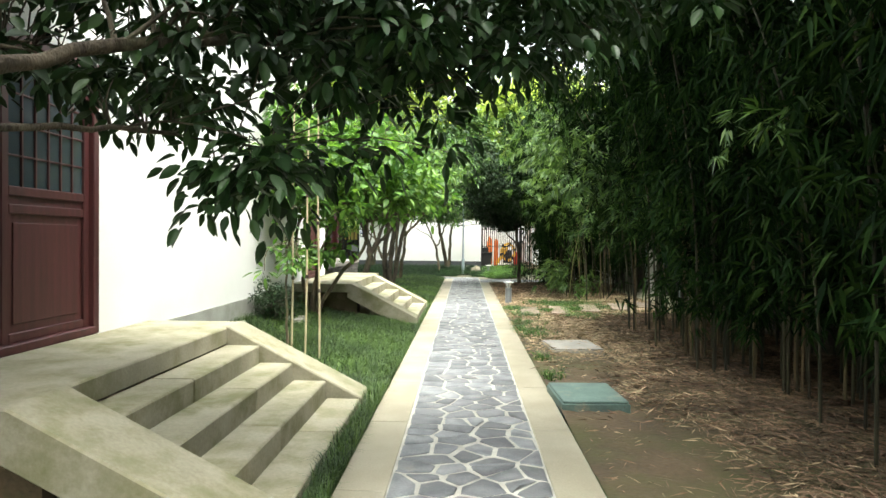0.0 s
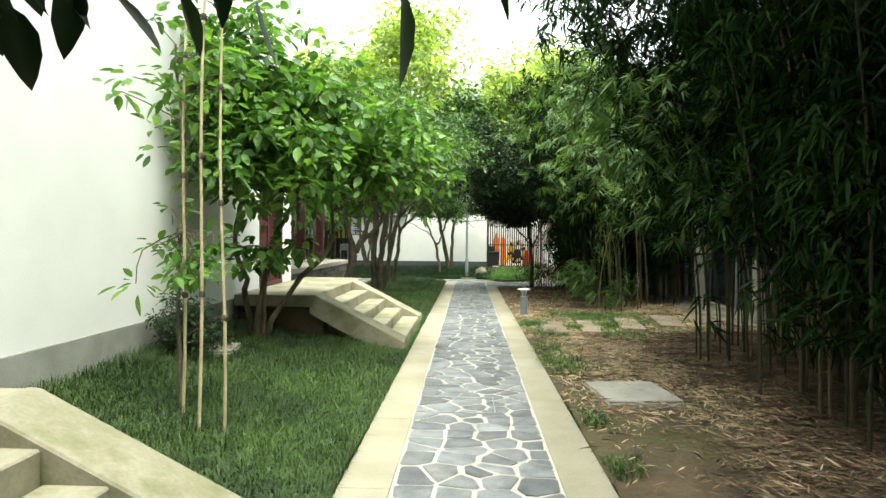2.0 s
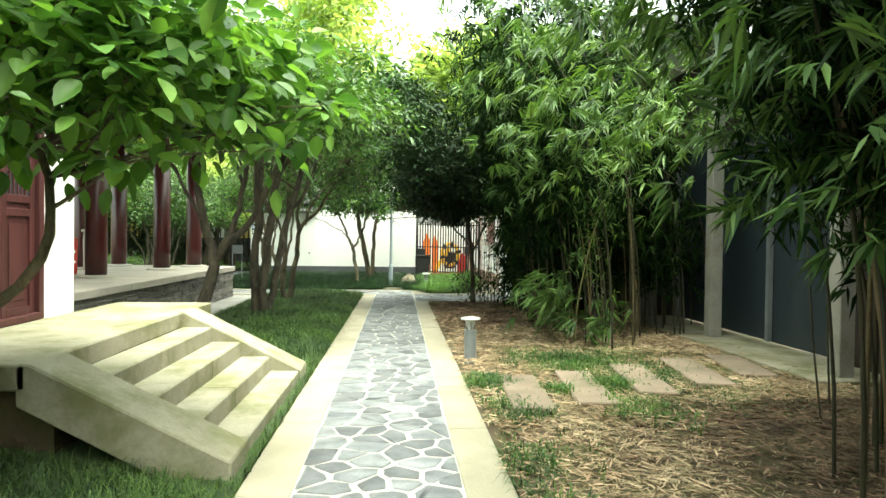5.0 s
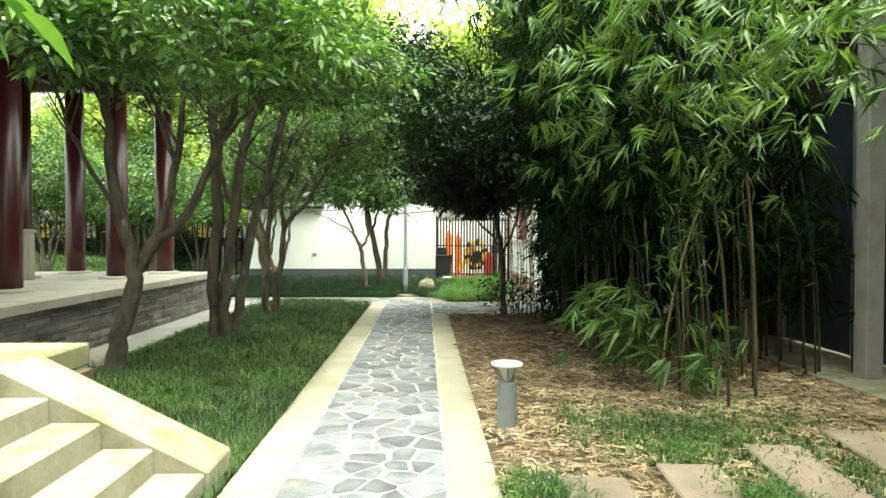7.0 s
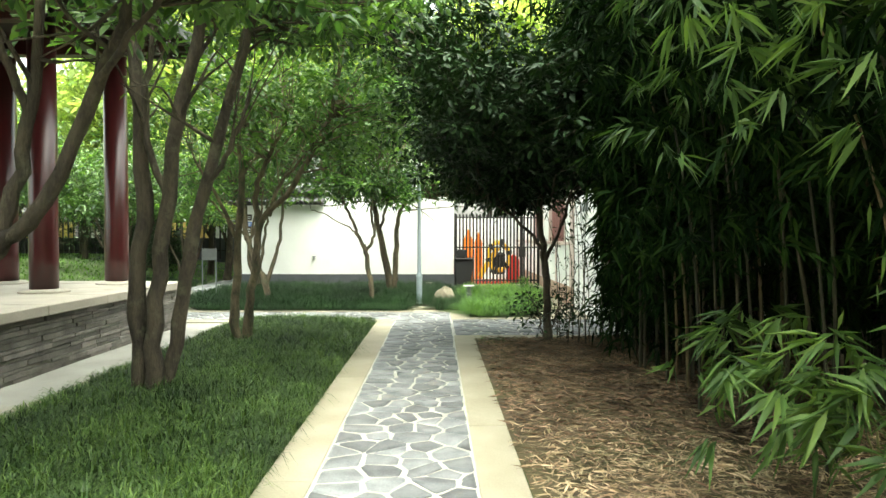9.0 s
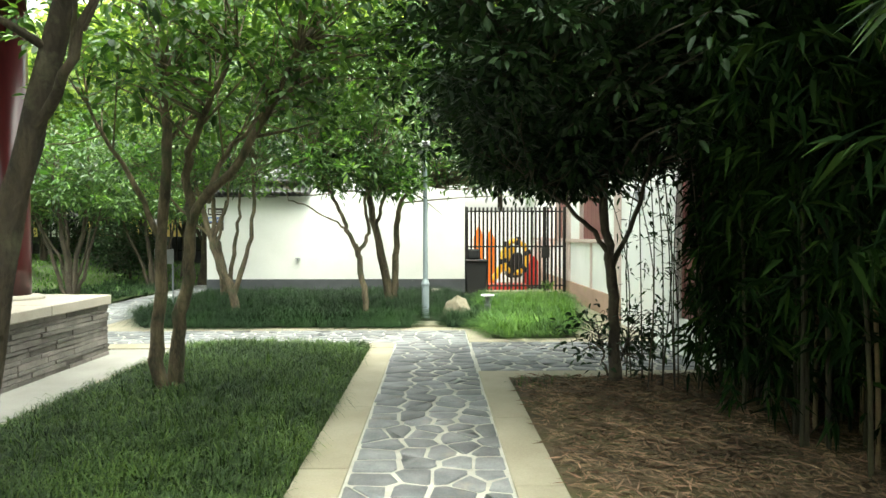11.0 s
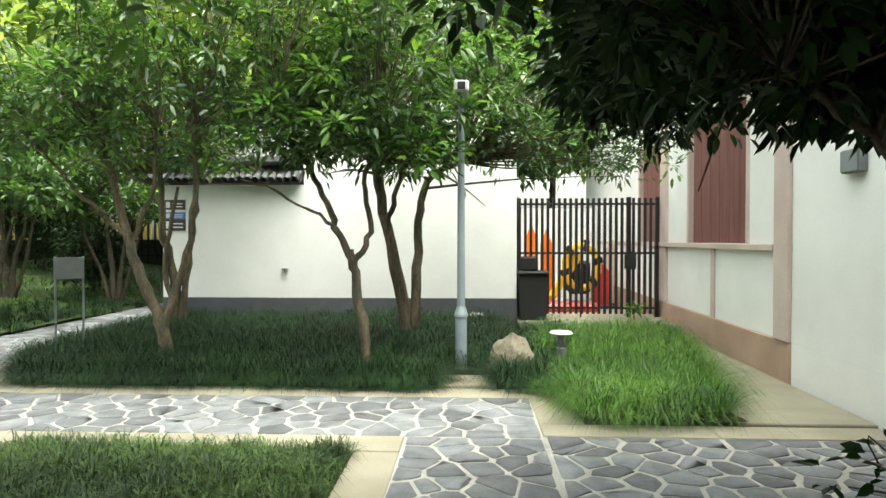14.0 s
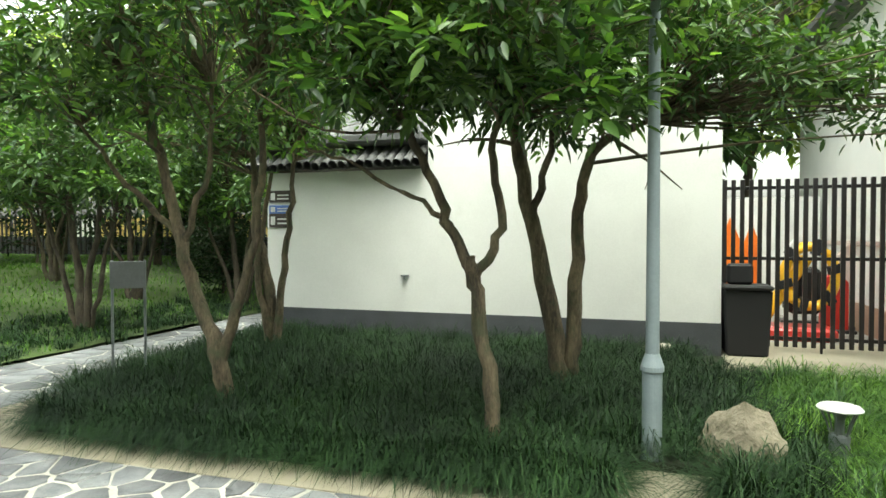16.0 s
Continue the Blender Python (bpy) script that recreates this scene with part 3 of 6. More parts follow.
D1A, D1B, D1T = 1.1, 5.36, 3.1
D2A, D2B, D2T = 12.5, 13.66, 3.0
wall_run("wall", -3.5, -3.2, [(-8, D1A, 0.68, 6.4), (D1A, D1B, D1T, 6.4), (D1B, D2A, 0.68, 6.4), (D2A, D2B, D2T, 6.4), (D2B, 14.22, 0.68, 6.4)], 0, 0, PLASTER, house)
wall_run("plinth", -3.5, -3.185, [(-8, 14.23, -0.12, 0.677)], 0, 0, PLINTH, house)
part("wall", box(-9.5, -3.51, 13.9, 14.22, -0.12, 6.4, 0), PLASTER, house)
part("wall", box(-9.5, -9.2, -8, 13.89, -0.12, 6.4, 0), PLASTER, house)
part("wall", box(-9.19, -3.51, -8, -7.7, -0.12, 6.4, 0), PLASTER, house)
part("eave", prism([(-2.65, 6.25), (-2.6, 6.4), (-6.4, 8.4), (-10.4, 6.4), (-10.3, 6.25), (-6.4, 8.2)], "y", -8.5, 14.5, 0), ROOF_TILE, house)
part("door_hood", prism([(-3.2, 3.95), (-2.5, 3.62), (-2.5, 3.55), (-3.2, 3.72)], "y", 0.6, 4.75, 0.01), ROOF_TILE, house)
part("hood_soffit", prism([(-3.19, 3.715), (-2.56, 3.56), (-2.56, 3.5), (-3.19, 3.62)], "y", 0.7, 4.65, 0.005), LEDGE, house)
part("eave_beam", box(-3.19, -3.02, -8, 14.2, 6.0, 6.18, 0.01), TIMBER_DARK, house)
for i in range(36):
    part("rafter", box(-3.19, -2.42, -7.5 + i * 0.6, -7.42 + i * 0.6, 6.19, 6.26, 0.0), TIMBER_DARK, house)


def lattice_door(name, label, x, a, b, z0, z1, leaves):
    """A panelled timber door set in the wall, with moulded rails, panels and upright bars."""
    d = thing(name, label, "door", (x, (a + b) / 2, z0), kind="structure")
    part("frame", box(x - 0.16, x + 0.012, a, a + 0.08, z0, z1, 0.006), BROWN_WOOD, d)
    part("frame", box(x - 0.16, x + 0.012, b - 0.08, b, z0, z1, 0.006), BROWN_WOOD, d)
    part("lintel", box(x - 0.16, x + 0.012, a + 0.08, b - 0.08, z1 - 0.09, z1, 0.006), BROWN_WOOD, d)
    part("threshold", box(x - 0.16, x + 0.03, a + 0.08, b - 0.08, z0, z0 + 0.07, 0.008), BROWN_WOOD, d)
    w = (b - a - 0.16) / leaves
    h = z1 - z0 - 0.16
    for i in range(leaves):
        s = a + 0.08 + w * i + 0.004
        e = s + w - 0.008
        zb = z0 + 0.07
        leaf = part("door_leaf", box(x - 0.10, x - 0.055, s, e, zb, zb + h, 0.004), BROWN_WOOD, d)
        for q in (s, e - 0.07):
            part("stile", box(x - 0.056, x - 0.03, q, q + 0.07, zb, zb + h, 0.005), BROWN_WOOD, leaf)
        for q in (0.0, 0.43, 0.49, 0.94):
            part("rail", box(x - 0.056, x - 0.032, s + 0.07, e - 0.07, zb + h * q, zb + h * q + 0.07, 0.005), BROWN_WOOD, leaf)
        part("panel", box(x - 0.056, x - 0.045, s + 0.13, e - 0.13, zb + 0.13, zb + h * 0.40, 0.004), BROWN_WOOD, leaf)
        part("pane", box(x - 0.054, x - 0.05, s + 0.07, e - 0.07, zb + h * 0.52, zb + h * 0.935, 0), GLASS, leaf)
        for k in range(1, 6):
            q = s + 0.07 + (e - s - 0.14) * k / 6
            part("lattice_bar", box(x - 0.05, x - 0.034, q - 0.009, q + 0.009, zb + h * 0.52, zb + h * 0.935, 0.003), BROWN_WOOD, leaf)
        for k in range(1, 4):
            q = zb + h * (0.52 + 0.415 * k / 4)
            part("lattice_bar", box(x - 0.048, x - 0.036, s + 0.07, e - 0.07, q - 0.008, q + 0.008, 0.003), BROWN_WOOD, leaf)
    return d


lattice_door("door_1", "wide dark maroon timber door with lattice panes", -3.2, D1A, D1B, 0.735, D1T, 4)
lattice_door("door_2", "maroon timber door with lattice panes, closed", -3.2, D2A, D2B, 0.745, D2T, 2)

# ---- pavilion ----
pav = thing("pavilion", "open pavilion with dark red columns on a stone-faced platform", "pavilion", (-6, 20, 0), kind="structure")
PXE, PY0, PY1, PZ = -4.16, 15.3, 24.16, 0.78
part("platform_core", box(-9, PXE - 0.07, PY0 + 0.07, PY1 - 0.07, -0.12, PZ - 0.13, 0), MORTAR, pav)
nedge = 7
for i in range(nedge):
    a = PY0 + (PY1 - PY0) * i / nedge
    part("edge_slab", box(PXE - 0.5, PXE + 0.05, a + 0.002, a + (PY1 - PY0) / nedge - 0.002, PZ - 0.125, PZ, 0.012), LEDGE, pav)
part("edge_slab", box(-9, PXE - 0.505, PY1 - 0.5, PY1 + 0.04, PZ - 0.125, PZ, 0.012), LEDGE, pav)
part("platform_floor", box(-9, PXE - 0.505, PY0, PY1 - 0.505, PZ - 0.125, PZ - 0.003, 0.004), LEDGE, pav)


def column(x, y, top=4.78):
    part("column_base", lathe([(0.32, -0.003), (0.32, 0.02), (0.28, 0.045), (0.25, 0.05)], (x, y, PZ)), LEDGE, pav)
    part("column", lathe([(0.182, 0.051), (0.185, 0.5), (0.178, top - PZ)], (x, y, PZ), 28), RED_WOOD, pav, smooth=True)


for x, y in ((-5.42, 16.4), (-5.30, 19.15), (-5.20, 22.0), (-5.0, 23.6), (-6.95, 22.0), (-6.85, 23.6)):
    column(x, y)
part("beam", box(-5.32, -5.08, 15.5, 23.9, 4.55, 4.88, 0.01), RED_WOOD, pav)
part("beam", box(-9, -5.33, 23.5, 23.7, 4.57, 4.88, 0.01), RED_WOOD, pav)
part("beam", box(-5.07, -4.2, 23.5, 23.7, 4.62, 4.86, 0.01), RED_WOOD, pav)
part("beam", box(-7.05, -6.85, 15.5, 23.49, 4.57, 4.88, 0.01), RED_WOOD, pav)
for y in (16.4, 19.15, 22.0):
    part("tie_beam", box(-6.84, -5.33, y - 0.09, y + 0.09, 4.6, 4.86, 0.01), RED_WOOD, pav)
part("roof", prism([(-3.75, 4.80), (-3.7, 4.95), (-6.6, 6.95), (-9.5, 4.95), (-9.45, 4.80), (-6.6, 6.7)], "y", 15.0, 24.9, 0), ROOF_TILE, pav)
part("ceiling", box(-9.0, -3.9, 15.2, 24.6, 4.882, 4.92, 0), TIMBER_DARK, pav)
for i in range(23):
    part("rafter", box(-5.07, -3.8, 15.2 + i * 0.42, 15.27 + i * 0.42, 4.79, 4.88, 0.0), TIMBER_DARK, pav)
part("back_wall", box(-7.42, -7.2, 15.3, 20.2, PZ, 4.88, 0), PLASTER, pav)
win = thing("window_1", "dark timber lattice window in the pavilion wall", "window", (-7.2, 19, 1.6), kind="structure")
part("window_frame", box(-7.19, -7.12, 16.4, 19.9, 1.55, 1.65, 0.005), TIMBER_DARK, win)
part("window_frame", box(-7.19, -7.12, 16.4, 19.9, 3.4, 3.5, 0.005), TIMBER_DARK, win)
for i in range(5):
    part("window_frame", box(-7.19, -7.12, 16.4 + i * 0.85, 16.5 + i * 0.85, 1.652, 3.398, 0.005), TIMBER_DARK, win)
part("pane", box(-7.19, -7.17, 16.5, 19.8, 1.66, 3.39, 0), GLASS, win)
for i in range(24):
    part("lattice_bar", box(-7.165, -7.14, 16.6 + i * 0.138, 16.62 + i * 0.138, 1.66, 3.39, 0), TIMBER_DARK, win)
for i in range(5):
    part("lattice_bar", box(-7.168, -7.143, 16.5, 19.8, 1.95 + i * 0.29, 1.97 + i * 0.29, 0), TIMBER_DARK, win)
cab = thing("cabinet", "red metal fire equipment cabinet standing on the pavilion floor", "cabinet", (-6.4, 19.9, PZ))
part("body", box(-6.75, -6.1, 19.5, 20.1, PZ, PZ + 0.72, 0.02), RED, cab)
part("door", box(-6.099, -6.08, 19.54, 20.06, PZ + 0.06, PZ + 0.66, 0.01), RED, cab)
for k in range(2):
    part("label_bar", box(-6.079, -6.076, 19.62, 19.98, PZ + 0.22 + 0.2 * k, PZ + 0.27 + 0.2 * k, 0), WHITE, cab, "white lettering bar")
post = thing("stone_post", "low white stone post on the pavilion floor", "post", (-6.6, 21.6, PZ))
part("shaft", box(-6.7, -6.5, 21.5, 21.7, PZ, PZ + 0.83, 0.02), LEDGE, post)
part("cap", box(-6.73, -6.47, 21.47, 21.73, PZ + 0.831, PZ + 0.9, 0.02), LEDGE, post)
speaker = thing("camera_box", "small white security camera on the pavilion beam", "camera", (-6.6, 23.4, 4.4))
part("housing", box(-6.66, -6.54, 23.28, 23.46, 4.50, 4.60, 0.02), WHITE, speaker)
part("bracket", box(-6.62, -6.58, 23.44, 23.498, 4.58, 4.66, 0.005), GREY_STEEL, speaker)
part("lens", lathe([(0.035, 0), (0.045, 0.02), (0.045, 0.05), (0.02, 0.06)], (-6.6, 23.36, 4.44), 16), BLACK, speaker, "black dome lens")

# ---- far white garden building ----
gb = thing("garden_building", "white-plastered garden building with a dark grey dado", "building", (-2, 30.6, 0), kind="structure")
part("wall", box(-5.2, 0.85, 30.5, 30.8, 0.52, 2.44, 0), PLASTER, gb)
part("wall", prism([(-2.75, 2.442), (0.848, 2.442), (0.848, 3.45), (-0.9, 3.95), (-2.75, 3.3)], "y", 30.503, 30.79, 0), PLASTER, gb)
part("dado", box(-5.205, 0.855, 30.485, 30.8, -0.12, 0.517, 0), DADO, gb)
part("wall", box(0.55, 0.847, 30.81, 36, -0.12, 3.4, 0), PLASTER, gb)
part("wall", box(-5.2, -4.9, 30.81, 36, -0.12, 2.9, 0), BROWN_SIGN, gb)
part("wall", box(-4.89, 0.54, 35.7, 36, -0.12, 2.9, 0), PLASTER, gb)
part("roof", prism([(30.38, 2.46), (30.38, 2.52), (33.4, 4.2), (36.5, 2.6), (36.5, 2.5), (33.4, 4.05)], "x", -5.45, -2.78, 0), ROOF_TILE, gb)
part("coping", box(-5.4, -2.78, 30.33, 30.9, 2.79, 2.93, 0.03), ROOF_TILE, gb, "rounded grey tile ridge of the coping")
ti = np_mesh("eave_tile", *tube_arrays([(0, 0, 0), (0, 0.25, 0.15), (0, 0.5, 0.3)], [0.062, 0.06, 0.058], 10), ROOF_TILE, True)
for k in range(20):
    ob = np_part("eave_tile", ti, gb)
    ob.matrix_basis = Matrix.Translation((-5.35 + 0.132 * k, 30.27 + rng.normal(0, 0.006), 2.50 + rng.normal(0, 0.006)))
for i, (z, mat, tall) in enumerate(((2.02, BROWN_SIGN, 0.17), (1.86, BLUE, 0.12), (1.66, BROWN_SIGN, 0.2))):
    s = thing("wall_sign", "dark direction sign plate on the white wall" if i != 1 else "small blue sign plate on the white wall", "sign", (-5.0, 30.49, z), "wall signs")
    part("plate", box(-5.16, -4.80, 30.475, 30.497, z - 0.0, z + tall, 0.004), mat, s)
    for k in range(2):
        part("lettering", box(-5.02, -4.84, 30.470, 30.474, z + tall * (0.25 + 0.3 * k), z + tall * (0.36 + 0.3 * k), 0), WHITE, s, "white lettering bar")
    part("pictogram", box(-5.13, -5.06, 30.470, 30.474, z + tall * 0.2, z + tall * 0.8, 0), WHITE, s, "white pictogram")
tap = thing("wall_tap", "small metal tap on the white wall", "tap", (-3.07, 30.48, 0.95))
part("pipe", lathe([(0.015, 0), (0.015, 0.06)], (-3.07, 30.46, 0.95), 10), GREY_STEEL, tap)
part("handle", box(-3.12, -3.02, 30.44, 30.497, 1.0, 1.02, 0.004), GREY_STEEL, tap)

# ---- gate and what stands behind it ----
gate = thing("metal_gate", "black steel bar gate, closed", "gate", (2.1, 30.9, 0.2), kind="structure")
slab("gate_sill", 0.86, 3.5, 29.9, 31.6, -0.1, 0.16, BORDER, "cream stone apron before the gate", "pavement")
for i in range(25):
    x = 0.93 + 2.34 * i / 24
    part("bar", box(x - 0.024, x + 0.024, 30.88, 30.915, 0.22, 2.22, 0.003), BLACK_STEEL, gate)
for z in (0.32, 1.27, 2.12):
    part("rail", box(0.90, 3.30, 30.917, 30.945, z - 0.02, z + 0.02, 0.003), BLACK_STEEL, gate)
for x in (0.9, 2.82, 3.30):
    part("post", box(x - 0.035, x + 0.035, 30.947, 31.01, 0.161, 2.24, 0.004), BLACK_STEEL, gate)
part("lock_box", box(2.72, 2.92, 30.84, 30.878, 1.0, 1.25, 0.006), BLACK_STEEL, gate)
part("drop_bolt", box(1.965, 1.99, 30.85, 30.878, 0.161, 1.0, 0.003), BLACK_STEEL, gate)
bin_ = thing("wheelie_bin", "black plastic bin beside the gate", "bin", (1.1, 30.65, 0.16))
part("body", prism([(0.90, 0.161), (1.34, 0.161), (1.38, 0.92), (0.87, 0.92)], "y", 30.42, 30.84, 0.02), BLACK, bin_)
part("lid", box(0.86, 1.39, 30.39, 30.85, 0.922, 0.975, 0.02), BLACK, bin_)
part("grip", box(0.92, 1.2, 30.55, 30.7, 0.976, 1.22, 0.03), BLACK, bin_)
slab("yard_wall", 0.86, 3.3, 36.1, 36.3, -0.1, 2.3, PLASTER, "white plastered yard wall behind the gate", "wall", 0)
yard = slab("yard_floor", 0.86, 12, 31.61, 42, -0.1, 0.0, CONCRETE, "grey concrete yard behind the gate", "pavement")
dig = thing("play_digger", "yellow and black striped machine behind the bars of the gate", "machine", (2.2, 33, 0))
part("base", box(1.6, 2.7, 32.75, 33.4, 0.0, 0.2, 0.05), RED, dig)
part("boom", box(-0.08, 0.08, 32.9, 33.1, 0.0, 1.1, 0.03, turn=Matrix.Translation((1.75, 0, 0.3)) @ pose(0, 0, 0, 0, 32, 0)), YELLOW, dig)
hoop = [(2.35 + 0.34 * math.cos(math.pi * k / 6 + 0.3), 32.9, 0.95 + 0.45 * math.sin(math.pi * k / 6 + 0.3)) for k in range(14)]
np_part("ring", np_mesh("ring", *tube_arrays(hoop, [0.075] * 14, 8), YELLOW), dig)
for k in range(6):
    part("stripe", box(-0.05, 0.05, -0.085, 0.085, 0.25, 0.43, 0.01, turn=Matrix.Translation((2.35, 32.9, 0.95)) @ Matrix.Diagonal((1.0, 1.0, 1.3, 1.0)) @ pose(0, 0, 0, 0, 60 * k + 15, 0)), BLACK, dig, "black stripe")
part("cab", box(2.15, 2.6, 33.2, 33.7, 0.35, 1.05, 0.06), BLACK, dig)
for i, (x, y, z, w, h, mat) in enumerate(((1.42, 33.9, 0.0, 0.3, 1.85, ORANGE), (1.78, 34.1, 0.0, 0.26, 1.75, ORANGE), (2.95, 33.9, 0.0, 0.4, 1.0, RED), (3.35, 34.4, 0.0, 0.5, 1.5, PINK_TRIM), (2.7, 35.0, 0.0, 0.45, 1.6, WHITE), (1.0, 33.2, 0.0, 0.3, 1.2, RED))):
    t = thing("toy_house", ("orange", "orange", "red", "pink", "white", "red")[i] + " painted toy house front standing in the yard", "toy house", (x, y, z), "toy houses")
    part("board", prism([(x - w / 2, z), (x + w / 2, z), (x + w / 2, z + h * 0.8), (x, z + h), (x - w / 2, z + h * 0.8)], "y", y, y + 0.1, 0.015), mat, t)
    part("foot", box(x - w / 2 - 0.08, x + w / 2 + 0.08, y - 0.15, y + 0.25, 0.0, 0.05, 0.01), BLACK_STEEL, t)

# ---- building beyond the crossing ----
rb = thing("side_house", "white house with pinkish stone trim and faded red shutters", "house", (3.5, 28, 0), kind="structure")
RX = 3.38
part("wall", box(RX, RX + 0.25, 26.62, 38, 0.45, 1.38, 0), PLASTER, rb)
part("wall", box(RX, RX + 0.25, 26.62, 27.6, 1.46, 5.2, 0), PLASTER, rb)
part("wall", box(RX, RX + 0.25, 27.6, 29.68, 3.3, 5.2, 0), PLASTER, rb)
part("wall", box(RX, RX + 0.25, 29.68, 30.6, 1.46, 5.2, 0), PLASTER, rb)
part("wall", box(RX, RX + 0.25, 30.6, 32.4, 3.3, 5.2, 0), PLASTER, rb)
part("wall", box(RX, RX + 0.25, 32.4, 38, 1.46, 5.2, 0), PLASTER, rb)
part("base_course", box(RX - 0.03, RX + 0.25, 26.62, 38, -0.12, 0.448, 0.01), PINK_BASE, rb)
part("ledge", box(RX - 0.06, RX + 0.25, 26.95, 38, 1.382, 1.458, 0.008), PINK_TRIM, rb)
for y in (26.62, 30.62):
    part("pilaster", box(RX - 0.05, RX - 0.002, y, y + 0.3, 0.45, 5.2, 0.008), PINK_TRIM, rb)
part("batten", box(RX - 0.025, RX - 0.002, 28.6, 28.72, 0.45, 1.38, 0.004), PINK_TRIM, rb)
for a, b in ((27.6, 29.68), (30.6, 32.4)):
    w = thing("window_2" if a < 28 else "window_3", "window closed by faded red timber shutters", "window", (RX, a, 1.46), kind="structure")
    part("window_frame", box(RX - 0.02, RX + 0.2, a, a + 0.07, 1.46, 3.3, 0.005), PINK_TRIM, w)
    part("window_frame", box(RX - 0.02, RX + 0.2, b - 0.07, b, 1.46, 3.3, 0.005), PINK_TRIM, w)
    part("window_frame", box(RX - 0.02, RX + 0.2, a + 0.071, b - 0.071, 3.23, 3.3, 0.005), PINK_TRIM, w)
    n = 6
    for i in range(n):
        p = a + 0.071 + (b - a - 0.142) * i / n
        part("board", box(RX + 0.06, RX + 0.09, p + 0.003, p + (b - a - 0.142) / n - 0.003, 1.462, 3.228, 0.005), PINK_WOOD, w)
part("wall", box(RX, RX + 0.25, 22.8, 23.08, 0.45, 5.2, 0), PLASTER, rb)
part("wall", box(RX, RX + 0.25, 23.08, 24.08, 3.05, 5.2, 0), PLASTER, rb)
part("wall", box(RX, RX + 0.25, 24.08, 26.62, 0.45, 5.2, 0), PLASTER, rb)
part("base_course", box(RX - 0.004, RX + 0.25, 22.8, 26.619, -0.12, 0.448, 0.0), PLASTER, rb)
part("wall", box(RX + 0.251, 5.59, 22.8, 23.05, -0.12, 5.2, 0), PLASTER, rb)
part("pilaster", box(RX - 0.05, RX - 0.006, 24.09, 24.33, -0.1, 5.2, 0.008), PLASTER, rb)
part("eave", prism([(2.85, 5.2), (2.85, 5.32), (7, 7.4), (11, 5.3), (7, 7.2)], "y", 22.6, 38.4, 0), ROOF_TILE, rb)
rd = thing("door_3", "faded red timber shutter door above the stone base", "door", (RX, 23.58, 0.45), kind="structure")
for a in (23.082, 23.582):
    lf = part("door_leaf", box(RX + 0.05, RX + 0.1, a, a + 0.495, 0.45, 3.04, 0.006), PINK_WOOD, rd)
    for z in (0.5, 1.5, 2.85):
        part("rail", box(RX + 0.03, RX + 0.049, a + 0.07, a + 0.425, z, z + 0.1, 0.004), PINK_WOOD, lf)
    for q in (0.0, 0.425):
        part("stile", box(RX + 0.028, RX + 0.049, a + q, a + q + 0.07, 0.45, 3.04, 0.004), PINK_WOOD, lf)
meter = thing("meter_box", "small grey metal box fixed to the white side wall", "box", (RX, 25.55, 2.1))
part("body", box(RX - 0.075, RX - 0.001, 25.42, 25.68, 2.08, 2.28, 0.008), GREY_BOARD, meter)
part("lid", box(RX - 0.088, RX - 0.076, 25.43, 25.67, 2.09, 2.27, 0.004), GREY_STEEL, meter)
part("cable", box(RX - 0.02, RX - 0.001, 25.54, 25.555, 2.285, 4.9, 0), BLACK, meter, "thin black cable")
slab("house_apron", 2.25, RX - 0.035, 25.2, 29.89, -0.1, 0.03, BORDER, "cream stone apron along the side house", "pavement")
slab("house_apron_2", 3.07, 3.34, 29.891, 29.899, -0.1, 0.03, BORDER, "cream stone joint of the apron", "pavement", 0)

# ---- house behind the bamboo ----
hb = thing("bamboo_side_house", "dark-walled house with white pilasters, half hidden behind bamboo", "house", (5.3, 12, 0), kind="structure")
# walls take the eave timber colour to stand for the dark behind the thicket
part("wall", box(5.6, 5.9, -8, 14.6, -0.12, 4.8, 0), TIMBER_DARK, hb)
part("wall", box(5.6, 5.9, 19.2, 23.1, -0.12, 4.8, 0), TIMBER_DARK, hb)
part("wall", box(5.6, 5.9, 14.6, 19.2, 3.3, 4.8, 0), TIMBER_DARK, hb)
part("glazing", box(5.70, 5.74, 14.62, 19.18, 0.12, 3.29, 0), GLASS, hb)
for y in (14.6, 16.1, 17.6, 19.1):
    part("mullion", box(5.62, 5.69, y, y + 0.08, 0.12, 3.29, 0.005), GREY_STEEL, hb)
# pilasters share the grey cover colour to stay dim
for y in (16.5, 19.0, 13.75):
    part("pilaster", box(4.96, 5.14, y, y + 0.2, -0.1, 4.6, 0.01), GREY_LID, hb, "grey-white pilaster")
part("eave", prism([(4.5, 4.7), (4.5, 4.82), (8, 6.6), (8, 6.4)], "y", -8.4, 23.15, 0), ROOF_TILE, hb)
part("step", box(4.6, 5.6, 13.6, 19.3, -0.1, 0.12, 0.012), STAIR, hb)
part("step", box(4.2, 4.598, 14.2, 18.6, -0.1, 0.05, 0.012), STAIR, hb)
part("wall", box(5.9, 12, -8, -7.7, -0.12, 4.8, 0), TIMBER_DARK, hb)

